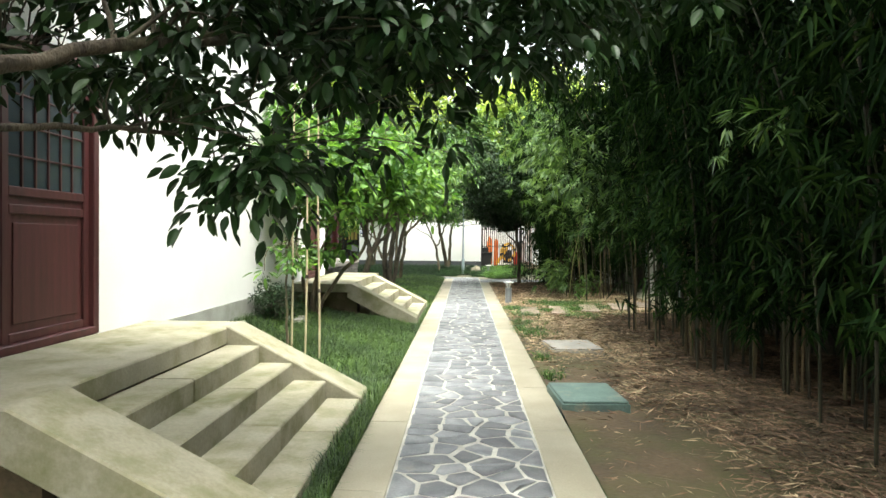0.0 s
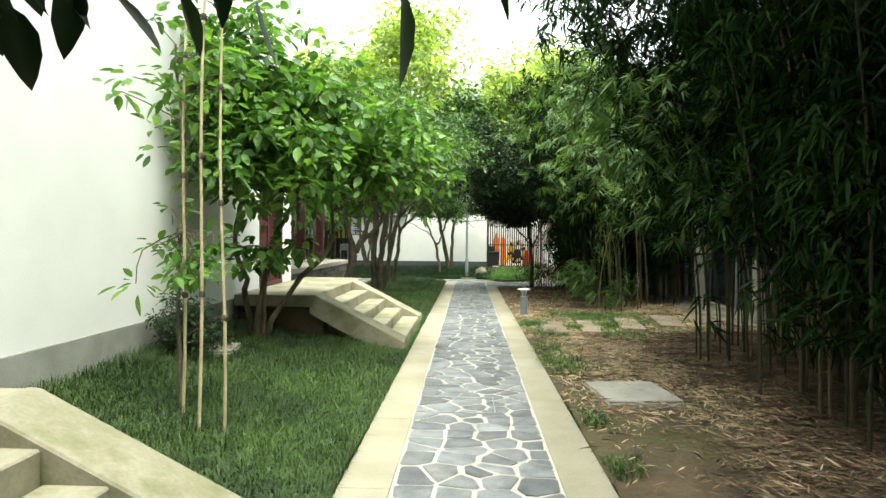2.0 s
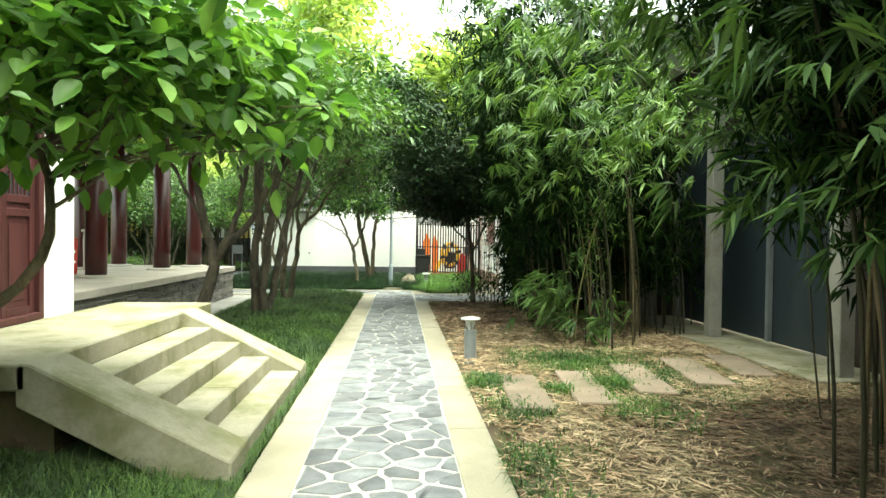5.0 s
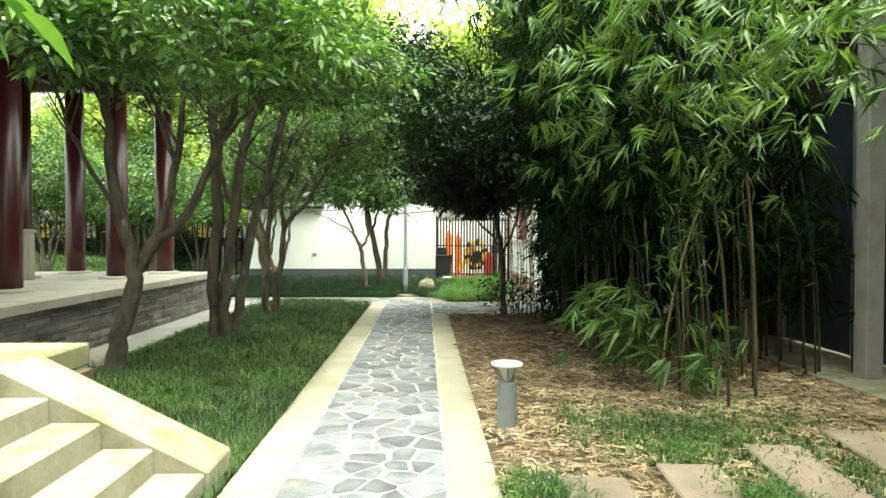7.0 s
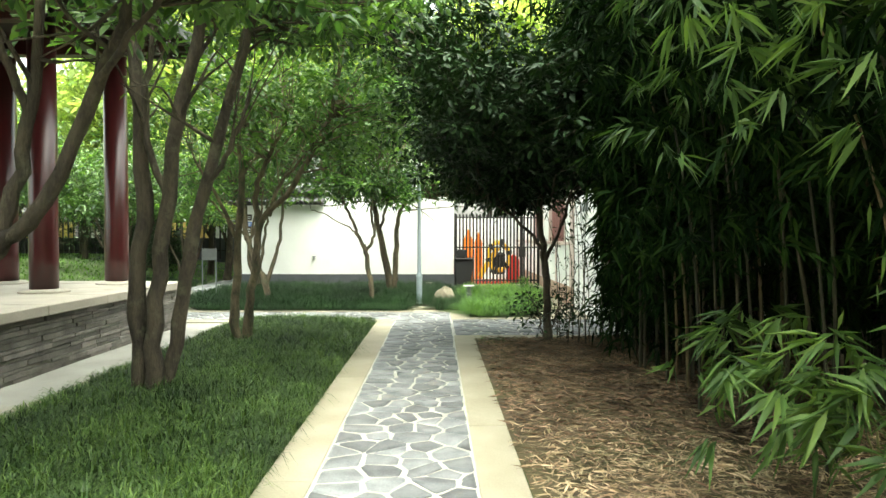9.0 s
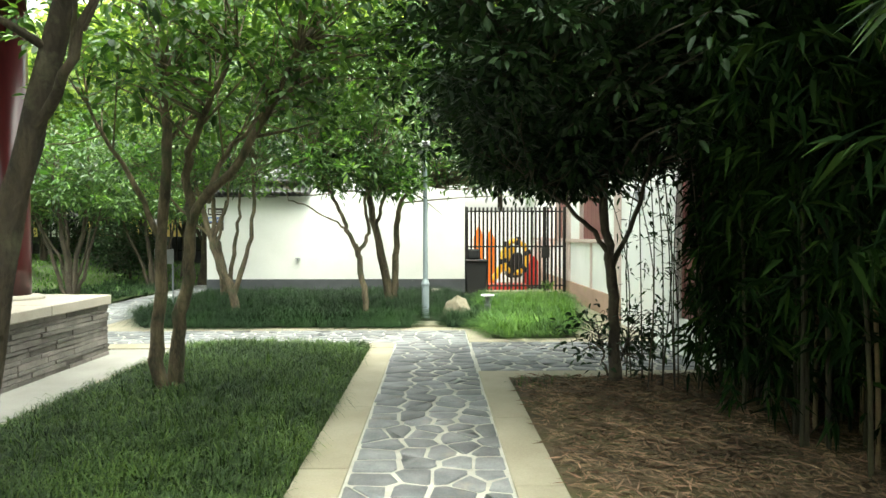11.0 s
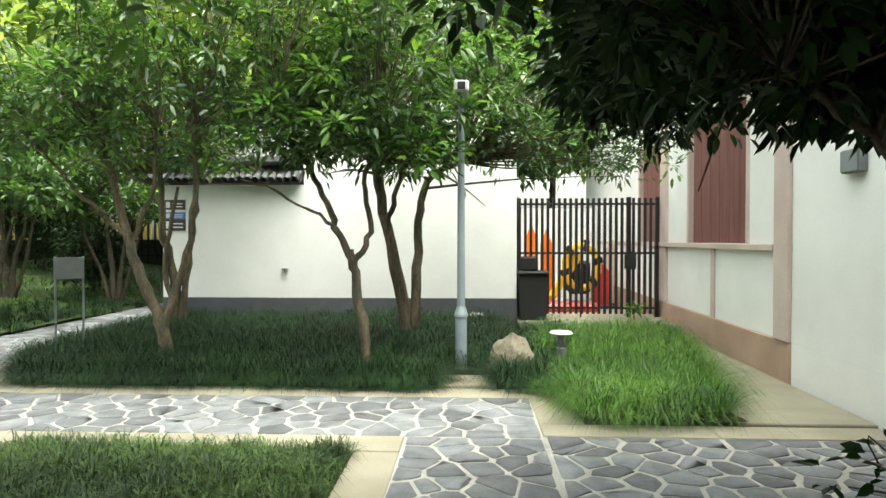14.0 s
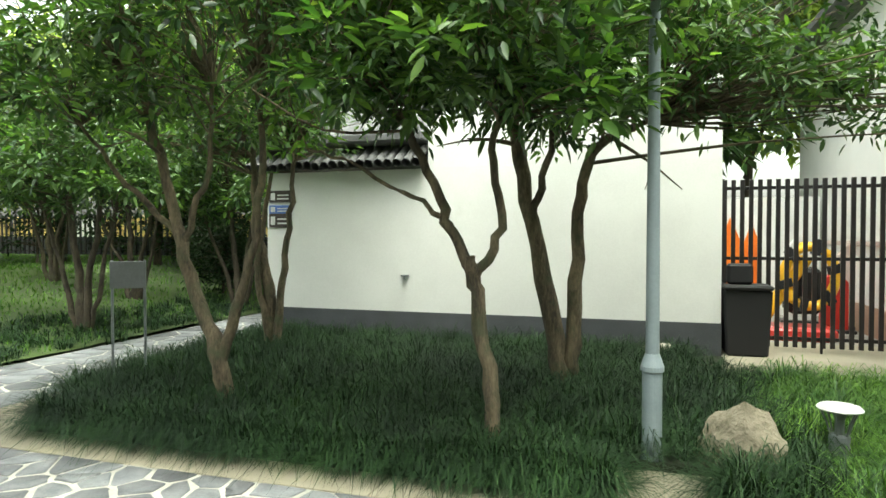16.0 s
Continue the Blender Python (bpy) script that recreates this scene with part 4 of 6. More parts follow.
# ---- covers and stepping slabs in the soil bed ----
def cover(label, x0, x1, y0, y1, z, mat, skew=0):
    t = thing("access_cover", label, "cover", ((x0 + x1) / 2, (y0 + y1) / 2, 0), "covers")
    m = Matrix.Translation(((x0 + x1) / 2, (y0 + y1) / 2, 0)) @ pose(0, 0, 0, 0, 0, skew) @ Matrix.Translation((-(x0 + x1) / 2, -(y0 + y1) / 2, 0))
    part("rim", box(x0, x1, y0, y1, -0.06, z - 0.025, 0.006, turn=m), mat, t)
    part("plate", box(x0 + 0.012, x1 - 0.012, y0 + 0.012, y1 - 0.012, z - 0.024, z, 0.008, turn=m), mat, t)
    return t


cover("green rectangular access cover plate lying in the soil", 0.96, 1.60, 5.75, 6.53, 0.10, GREEN_LID, 3)
cover("grey concrete access cover lying in the soil", 1.30, 2.03, 8.80, 9.60, 0.055, GREY_LID, 6)
cover("pale concrete access cover in the lawn by the plinth", -3.0, -2.5, 9.45, 10.0, 0.325, GREY_LID, 8)
insp = thing("inspection_cover", "flagstone-filled inspection cover with a thin dark steel rim", "cover", (-0.05, 8.75, 0))
for x0, x1, y0, y1 in ((-0.40, 0.30, 8.48, 8.492), (-0.40, 0.30, 9.0, 9.012), (-0.40, -0.388, 8.493, 8.999), (0.288, 0.30, 8.493, 8.999)):
    part("rim", box(x0, x1, y0, y1, -0.05, 0.009, 0.002), GREY_STEEL, insp)
for i, (x, y, w, l, a) in enumerate(((1.50, 13.55, 0.40, 1.35, -4), (2.16, 13.72, 0.40, 1.4, -5), (2.88, 14.02, 0.40, 1.4, -7), (3.62, 14.28, 0.42, 1.4, -8), (4.3, 14.55, 0.42, 1.2, -10))):
    t = thing("stepping_slab", "long buff stone stepping slab set in grass", "paving slab", (x, y, 0), "stepping slabs")
    rise = 0.05 * min(max((x - 2.0) / 2, 0), 1)
    part("stone", box(x - w / 2, x + w / 2, y - l / 2, y + l / 2, -0.06, 0.06 + rise, 0.012, turn=Matrix.Translation((x, y, 0)) @ pose(0, 0, 0, 0, 0, a) @ Matrix.Translation((-x, -y, 0))), BUFF_SLAB, t)


# ---- lamps, pole, sign, rock ----
def bollard(x, y):
    t = thing("bollard_lamp", "grey metal bollard lamp with a round flat cap, unlit", "lamp", (x, y, 0), "bollard lamps")
    part("post", lathe([(0.078, -0.05), (0.078, 0.40), (0.07, 0.405)], (x, y, 0), 28), GREY_STEEL, t, smooth=False)
    for k in range(3):
        a = 2 * math.pi * k / 3 + 0.5
        part("strut", lathe([(0.008, 0.406), (0.008, 0.53)], (x + 0.065 * math.cos(a), y + 0.065 * math.sin(a), 0), 8), GREY_STEEL, t)
    part("reflector", lathe([(0.03, 0.407), (0.075, 0.527)], (x, y, 0), 20), LAMP_WHITE, t)
    part("cap", lathe([(0.122, 0.531), (0.127, 0.54), (0.122, 0.552), (0.05, 0.566), (0.01, 0.568)], (x, y, 0), 32), LAMP_WHITE, t)


bollard(1.15, 15.32)


def stake_lamp(x, y, z):
    t = thing("garden_lamp", "low garden lamp with a round white cap among lilyturf", "lamp", (x, y, z), "garden lamps")
    part("stem", lathe([(0.06, -0.02), (0.06, 0.2), (0.05, 0.21)], (x, y, z), 20), GREY_STEEL, t)
    part("core", lathe([(0.028, 0.211), (0.028, 0.30), (0.05, 0.364)], (x, y, z), 16), GREY_STEEL, t)
    for k in range(6):
        c, d = math.cos(k * math.pi / 3), math.sin(k * math.pi / 3)
        np_part("cage_bar", np_mesh("cage_bar", *tube_arrays([(x + 0.052 * c, y + 0.052 * d, z + 0.211), (x + 0.075 * c, y + 0.075 * d, z + 0.29), (x + 0.108 * c, y + 0.108 * d, z + 0.364)], [0.006, 0.006, 0.006], 6), GREY_STEEL, True), t)
    part("cap", lathe([(0.125, 0.365), (0.13, 0.373), (0.115, 0.388), (0.02, 0.396)], (x, y, z), 30), LAMP_WHITE, t)


stake_lamp(1.1, 27.1, 0.09)

pole = thing("lamp_pole", "tall light blue-grey steel pole with a security camera on top", "pole", (-0.02, 26.95, 0))
part("sleeve", lathe([(0.072, -0.05), (0.073, 0.04), (0.064, 0.06), (0.064, 0.60), (0.075, 0.61), (0.075, 0.64), (0.047, 0.72)], (-0.02, 26.95, 0.05), 24), POLE_PAINT, pole, smooth=False)
part("shaft", lathe([(0.044, 0.721), (0.040, 2.0), (0.035, 2.95)], (-0.02, 26.95, 0.05), 20), POLE_PAINT, pole, smooth=False)
part("bracket", box(-0.05, 0.01, 26.75, 26.93, 3.0, 3.04, 0.005), POLE_PAINT, pole)
part("camera_housing", box(-0.09, 0.07, 26.52, 26.88, 3.041, 3.16, 0.02), LAMP_WHITE, pole, "white security camera housing")
part("camera_lens", box(-0.05, 0.03, 26.505, 26.518, 3.06, 3.14, 0.005), BLACK, pole, "black camera lens")

sign = thing("notice_sign", "small grey notice board on two thin legs", "sign", (-4.95, 27.65, 0))
sm = pose(-4.95, 27.65, 0, 0, 0, 30)
for x in (-0.15, 0.15):
    part("leg", box(x - 0.012, x + 0.012, -0.012, 0.012, -0.05, 1.3, 0.003, turn=sm), GREY_STEEL, sign)
part("board", box(-0.165, 0.165, -0.03, -0.0125, 1.02, 1.29, 0.004, turn=sm), GREY_BOARD, sign)

rock = thing("boulder", "angular buff boulder lying among lilyturf", "rock", (0.62, 26.85, 0.1))
bm = bmesh.new()
bmesh.ops.create_icosphere(bm, subdivisions=4, radius=1)
for v in bm.verts:
    for cut, far in (((0.5, -0.5, 0.75), 0.62), ((-0.75, -0.3, 0.6), 0.6), ((0.85, 0.1, 0.5), 0.72), ((-0.15, -0.95, 0.25), 0.7), ((0.1, 0.6, 0.8), 0.7), ((-0.3, 0.9, 0.1), 0.75), ((0.95, -0.3, -0.1), 0.8)):
        q = Vector(cut).normalized()
        v.co -= q * max(0.0, v.co.dot(q) - far)
    v.co *= 1 + noise.noise(v.co * 2.2 + Vector((3, 1, 5))) * 0.1 + noise.noise(v.co * 6) * 0.04
    v.co = Vector((v.co.x * 0.30 + 0.03 * v.co.z, v.co.y * 0.24, max(v.co.z, -0.5) * 0.33))
    v.co += Vector((0.55, 27.05, 0.18))
part("stone", bm, ROCK, rock)
pebble = thing("pale_stone", "pale rounded stone at the foot of the white wall", "rock", (0.15, 30.1, 0.1))
bm = bmesh.new()
bmesh.ops.create_icosphere(bm, subdivisions=3, radius=1)
for v in bm.verts:
    v.co *= 1 + 0.3 * noise.noise(v.co * 1.7)
    v.co = Vector((v.co.x * 0.2 + 0.15, v.co.y * 0.15 + 30.15, v.co.z * 0.12 + 0.2))
part("stone", bm, LEDGE, pebble)
tagged(part("gate_apron", prism([(0.5, 29.45), (1.3, 28.98), (2.88, 28.98), (2.88, 29.898), (0.5, 29.898)], "z", -0.05, 0.155, 0.01), BORDER), "cream mossy concrete apron before the gate", "paving", kind="structure")
slab("drain_slab", 1.85, 2.86, 29.2, 29.75, 0.1, 0.172, LEDGE, "pale stone slab set in the gate apron", "paving slab")
slab("stone_step", -0.25, 0.35, 26.375, 26.84, -0.05, 0.04, BORDER, "cream stone slab at the foot of the pole", "paving slab")
border_kerb = thing("kerb", "narrow pale kerb between lawn and side walk", "kerb", (-3.28, 20, 0), kind="structure")
for i in range(10):
    part("kerb_stone", box(-3.34, -3.23, 14.7 + i * 0.98, 15.675 + i * 0.98, -0.1, 0.05, 0.008), BORDER, border_kerb)

# ---- stakes, sapling and shrub on the lawn ----
for i, (x, y, h, tx) in enumerate(((-2.1, 7.62, 3.6, 0.02), (-1.86, 7.35, 3.9, 0.05), (-1.70, 7.42, 3.3, -0.04))):
    t = thing("garden_stake", "tall thin bamboo stake standing in the lawn", "stake", (x, y, 0), "stakes")
    z0 = float(lawn_height(np.array(x), np.array(y)))
    ln = [(x, y, z0 - 0.1)] + [(x + tx * k / 8, y + 0.03 * math.sin(k), z0 + h * k / 8) for k in range(1, 9)]
    np_part("cane", np_mesh("cane", *tube_arrays(ln, np.linspace(0.0135, 0.008, 9), 8), STAKE, True), t)
    for k in (2, 4, 6):
        part("tie", lathe([(0.017, 0), (0.021, 0.012), (0.021, 0.03), (0.017, 0.042)], ln[k], 10), BARK, t, "dark string tie")
tree("sapling", "slender sapling with sparse bright leaves beside the stakes",
     [([(-2.2, 7.8, 0.15), (-2.22, 7.8, 1.0), (-2.16, 7.75, 2.0), (-2.2, 7.7, 3.0)], 0.018, 0.008)],
     [(-2.3, 7.7, 1.35, 0.5, 0.4, 0.3, 16), (-2.0, 7.7, 2.6, 0.6, 0.4, 0.8, 22)], LEAF_BIG, (0.12, 0.055), 10, 0.14, BARK_PALE, floor=0.6, broad="fine")
shrub = tree("shrub", "small dark green shrub by the plinth", [([(-2.85, 9.3, 0.25), (-2.85, 9.3, 0.45), (-2.85, 9.3, 0.6)], 0.02, 0.01)],
             [(-2.85, 9.3, 0.62, 0.42, 0.42, 0.34, 90)], LEAF_DARK, (0.05, 0.02), 24, 0.1, BARK)

# ---- trees ----
tree("shade_tree", "dark glossy-leaved tree overhanging the start of the path",
     [([(-2.1, 1.6, 0), (-2.15, 1.7, 1.2), (-2.3, 2.1, 2.2), (-2.4, 2.6, 3.2)], 0.11, 0.06),
      ([(-2.25, 2.0, 2.0), (-2.0, 2.9, 2.45), (-1.4, 3.6, 2.75), (-0.7, 4.2, 2.9)], 0.05, 0.015),
      ([(-2.3, 2.2, 2.4), (-1.6, 2.9, 2.95), (-0.6, 3.6, 3.3), (0.4, 4.2, 3.4)], 0.05, 0.015),
      ([(-2.2, 1.9, 1.7), (-2.2, 2.7, 2.05), (-1.9, 3.4, 2.2), (-1.2, 3.8, 2.15)], 0.03, 0.008),
      ([(-2.35, 2.3, 2.6), (-2.9, 3.2, 2.7), (-2.8, 4.2, 2.75)], 0.03, 0.01)],
     # last three masses hang out of view, added to darken the stair's near side
     [(-1.5, 3.75, 2.65, 1.1, 0.55, 0.42, 42), (-0.3, 4.0, 2.95, 1.1, 0.7, 0.5, 140), (-2.5, 3.8, 2.6, 0.7, 0.7, 0.6, 20), (-1.12, 3.4, 1.9, 0.32, 0.16, 0.36, 18), (-0.9, 3.95, 2.05, 0.35, 0.2, 0.2, 5), (-0.35, 4.15, 2.2, 0.3, 0.2, 0.2, 4), (0.8, 4.4, 3.5, 1.0, 0.9, 0.5, 90), (-1.5, 3.6, 3.4, 1.9, 1.2, 0.55, 150), (-2.3, 1.2, 3.4, 1.4, 1.0, 0.7, 70), (-0.4, 1.8, 4.2, 1.5, 1.3, 0.5, 60), (-2.0, -0.6, 3.6, 1.5, 1.3, 0.8, 90)],
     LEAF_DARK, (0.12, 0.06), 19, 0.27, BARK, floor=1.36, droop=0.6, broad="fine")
tree("broadleaf_shrub_tree", "multi-stemmed small tree with large bright green leaves",
     [([(-2.62, 10.75, 0.2), (-2.55, 10.75, 0.9), (-2.35, 10.7, 1.6), (-2.3, 10.8, 2.6)], 0.05, 0.025),
      ([(-2.72, 10.8, 0.2), (-2.8, 10.8, 1.0), (-2.95, 10.85, 1.5), (-2.75, 10.9, 2.4)], 0.04, 0.02),
      ([(-2.6, 10.8, 0.2), (-2.2, 10.9, 0.9), (-1.72, 11.05, 1.55), (-1.95, 11.1, 2.4)], 0.04, 0.02),
      ([(-2.5, 10.7, 0.2), (-2.5, 10.7, 1.2), (-2.05, 10.7, 2.2)], 0.03, 0.02)],
     [(-2.2, 10.7, 2.75, 1.3, 1.1, 0.8, 150), (-1.3, 11.2, 2.4, 0.9, 0.8, 0.5, 75), (-2.5, 10.6, 3.6, 1.0, 1.0, 0.7, 55), (-1.0, 11.5, 2.65, 0.65, 0.6, 0.4, 36), (-2.4, 10.4, 1.35, 0.45, 0.35, 0.15, 10), (-2.6, 10.1, 3.3, 0.6, 0.7, 0.8, 60), (-2.3, 9.9, 2.4, 0.85, 0.6, 0.5, 50)],
     LEAF_BIG, (0.14, 0.088), 19, 0.27, BARK_PALE, floor=1.15, droop=0.35, broad="fine")
tree("osmanthus_tree", "leaning evergreen tree with forked grey-brown trunk",
     [([(-2.82, 17.05, 0.05), (-2.72, 17.05, 0.6), (-2.58, 17.05, 1.23), (-2.72, 17.05, 1.7), (-2.85, 17.05, 2.5), (-2.92, 17.1, 3.5)], 0.10, 0.04),
      ([(-2.62, 17.05, 1.1), (-2.35, 17.05, 1.5), (-2.03, 17.05, 1.8), (-1.6, 17.0, 2.7), (-1.38, 17.0, 3.5)], 0.065, 0.03),
      ([(-2.5, 17.05, 1.3), (-2.28, 17.1, 1.85), (-2.13, 17.1, 2.5), (-2.03, 17.1, 3.5)], 0.055, 0.025),
      ([(-2.16, 17.1, 2.3), (-2.3, 17.0, 2.8), (-2.45, 16.9, 3.4)], 0.03, 0.015),
      ([(-2.74, 17.05, 1.8), (-3.1, 16.9, 2.5), (-3.3, 16.8, 3.2)], 0.03, 0.015),
      ([(-1.7, 17.0, 2.5), (-1.25, 16.8, 2.9), (-0.9, 16.7, 3.2)], 0.025, 0.01)],
     [(-1.9, 16.9, 3.75, 1.8, 1.6, 0.8, 170), (-0.85, 16.6, 3.35, 1.0, 1.0, 0.5, 80), (-2.8, 16.2, 3.5, 0.9, 0.8, 0.45, 60), (-2.6, 17.2, 4.7, 1.5, 1.5, 0.9, 50)],
     LEAF_OSM, (0.115, 0.05), 30, 0.27, BARK, "osmanthus trees", floor=2.9)
tree("osmanthus_tree", "three-stemmed evergreen tree on the lawn",
     [([(-2.36, 19.0, 0.08), (-2.42, 19.0, 1.0), (-2.36, 19.0, 2.2), (-2.45, 19.0, 3.5), (-2.5, 19.1, 4.2)], 0.09, 0.045),
      ([(-2.28, 18.95, 0.12), (-2.2, 18.95, 1.2), (-2.05, 18.95, 2.4), (-1.83, 18.95, 3.5), (-1.75, 19, 4.2)], 0.085, 0.04),
      ([(-2.2, 19.05, 0.12), (-1.98, 19.05, 1.2), (-1.75, 19.0, 2.2), (-1.38, 19.0, 3.45), (-1.1, 18.9, 4.1)], 0.075, 0.035),
      ([(-2.1, 18.95, 1.9), (-2.3, 18.9, 2.6), (-2.22, 18.9, 3.5)], 0.04, 0.02),
      ([(-1.8, 19.0, 2.0), (-1.5, 18.9, 2.4), (-1.3, 18.8, 2.9)], 0.03, 0.012)],
     [(-1.9, 19.2, 4.2, 1.8, 1.6, 0.85, 160), (-0.7, 19.3, 3.9, 1.2, 1.2, 0.55, 80), (-2.5, 19.5, 5.1, 1.6, 1.5, 0.9, 40)],
     LEAF_MID, (0.105, 0.045), 30, 0.27, BARK, "osmanthus trees", floor=3.3, fresh=0.13)
tree("osmanthus_tree", "twin-trunked evergreen tree at the end of the lawn",
     [([(-2.33, 21.65, 0.08), (-2.4, 21.65, 0.5), (-2.36, 21.7, 1.22), (-2.3, 21.7, 2.4), (-2.35, 21.7, 3.0)], 0.072, 0.035),
      ([(-2.22, 21.63, 0.08), (-2.18, 21.6, 0.6), (-2.08, 21.6, 1.2), (-2.02, 21.6, 1.74), (-1.54, 21.5, 2.26), (-1.03, 21.4, 3.15)], 0.07, 0.028),
      ([(-2.04, 21.6, 1.7), (-2.08, 21.6, 2.2), (-1.85, 21.5, 2.7), (-1.55, 21.4, 3.2)], 0.045, 0.018),
      ([(-2.36, 21.7, 1.5), (-2.6, 21.6, 2.1), (-2.9, 21.5, 2.7)], 0.03, 0.013),
      ([(-1.9, 21.6, 1.85), (-1.75, 21.8, 2.4), (-1.2, 22.0, 3.0)], 0.03, 0.015)],
     [(-1.7, 21.7, 3.2, 1.6, 1.5, 0.75, 130), (-0.7, 22.2, 3.4, 1.0, 1.0, 0.6, 70), (-2.6, 22.0, 3.5, 1.2, 1.2, 0.7, 60), (-1.2, 21.5, 4.3, 1.4, 1.4, 0.6, 30)],
     LEAF_OSM, (0.105, 0.045), 28, 0.26, BARK_PALE, "osmanthus trees", floor=2.15)
tree("osmanthus_tree", "forked tan-barked tree among lilyturf",
     [([(-3.44, 27.12, 0.05), (-3.51, 27.12, 0.55), (-3.79, 27.12, 1.2), (-3.99, 27.12, 1.9), (-4.14, 27.02, 2.7)], 0.083, 0.033),
      ([(-3.47, 27.12, 0.5), (-3.26, 27.17, 1.2), (-3.14, 27.22, 2.0), (-3.14, 27.22, 2.8)], 0.050, 0.022),
      ([(-3.84, 27.12, 1.5), (-3.59, 27.12, 2.1), (-3.54, 27.12, 2.8)], 0.033, 0.017),
      ([(-3.89, 27.12, 1.55), (-4.34, 27.02, 2.0), (-4.74, 26.92, 2.5)], 0.033, 0.013)],
     # the mass at 4.9 m is unseen, added to shade the bed
     [(-3.54, 27.02, 3.2, 1.6, 1.3, 0.85, 170), (-4.74, 26.72, 2.9, 1.0, 1.0, 0.6, 90), (-3.24, 26.72, 4.0, 1.5, 1.3, 0.6, 80), (-3.3, 27.2, 4.9, 1.9, 1.6, 0.7, 34)],
     LEAF_MID, (0.10, 0.04), 28, 0.26, BARK_PALE, "osmanthus trees", floor=2.3, fresh=0.22)
tree("osmanthus_tree", "several-stemmed tan-barked tree at the wall corner",
     [([(-4.35, 29.30, 0.05), (-4.40, 29.30, 0.9), (-4.60, 29.30, 1.7), (-4.60, 29.30, 2.7)], 0.088, 0.033),
      ([(-4.30, 29.30, 0.1), (-4.20, 29.25, 1.0), (-4.05, 29.20, 1.8), (-4.00, 29.20, 2.6)], 0.055, 0.022),
      ([(-4.38, 29.25, 0.3), (-4.50, 29.20, 1.2), (-4.30, 29.20, 2.3)], 0.050, 0.022)],
     [(-4.40, 29.00, 3.2, 1.4, 1.1, 0.8, 160), (-5.40, 28.80, 2.6, 0.8, 0.8, 0.5, 50)], LEAF_MID, (0.10, 0.04), 28, 0.26, BARK_PALE, "osmanthus trees", floor=2.5, fresh=0.22)
tree("osmanthus_tree", "crooked tan-barked tree with spreading limbs before the wall",
     [([(-1.05, 26.87, 0.05), (-1.09, 26.87, 0.5), (-1.19, 26.87, 1.15), (-1.25, 26.87, 1.4)], 0.058, 0.048),
      ([(-1.21, 26.87, 1.25), (-1.39, 26.85, 1.65), (-1.52, 26.80, 2.0), (-1.77, 26.75, 2.45), (-2.07, 26.65, 2.7)], 0.043, 0.019),
      ([(-1.21, 26.87, 1.25), (-1.02, 26.90, 1.6), (-1.09, 26.95, 2.15), (-0.97, 26.95, 2.6)], 0.039, 0.019),
      ([(-1.35, 26.85, 1.58), (-1.57, 26.80, 1.78), (-1.97, 26.75, 2.0), (-2.37, 26.65, 2.15)], 0.022, 0.009)],
     # topmost mass stays out of view, added as cover over the lilyturf
     [(-1.17, 26.95, 3.2, 1.5, 1.2, 0.75, 150), (-1.87, 26.65, 2.75, 0.7, 0.7, 0.4, 34), (-1.3, 26.75, 2.7, 1.0, 0.8, 0.35, 55), (-0.57, 26.75, 2.5, 0.55, 0.5, 0.3, 26), (-1.07, 26.75, 4.1, 1.6, 1.4, 0.6, 80), (-1.2, 27.0, 4.9, 1.9, 1.6, 0.7, 34)],
     LEAF_MID, (0.125, 0.042), 26, 0.25, BARK_PALE, "osmanthus trees", floor=2.1, fresh=0.22)
tree("osmanthus_tree", "two-stemmed mossy tree close to the white wall",
     [([(-0.76, 28.45, 0.05), (-0.84, 28.45, 0.7), (-1.09, 28.45, 1.9), (-1.24, 28.45, 2.7)], 0.103, 0.054),
      ([(-0.70, 28.45, 0.05), (-0.66, 28.45, 0.7), (-0.62, 28.45, 1.75), (-0.49, 28.45, 2.3), (-0.04, 28.45, 2.55)], 0.081, 0.032),
      ([(-1.04, 28.45, 1.7), (-0.89, 28.35, 2.2), (-0.79, 28.35, 2.8)], 0.043, 0.022)],
     # the last, unseen mass is added to darken the bed below
     [(-0.8, 28.3, 2.8, 0.9, 0.6, 0.4, 50), (-0.64, 28.25, 3.35, 1.4, 0.9, 0.75, 120), (0.76, 28.25, 2.9, 1.1, 0.8, 0.45, 75), (1.86, 28.45, 2.75, 1.0, 0.7, 0.42, 55), (0.76, 28.35, 3.9, 1.9, 1.0, 0.6, 50), (-0.6, 28.6, 4.9, 1.9, 1.6, 0.7, 34)],
     LEAF_MID, (0.10, 0.038), 26, 0.25, BARK_PALE, "osmanthus trees", floor=2.1, fresh=0.22)
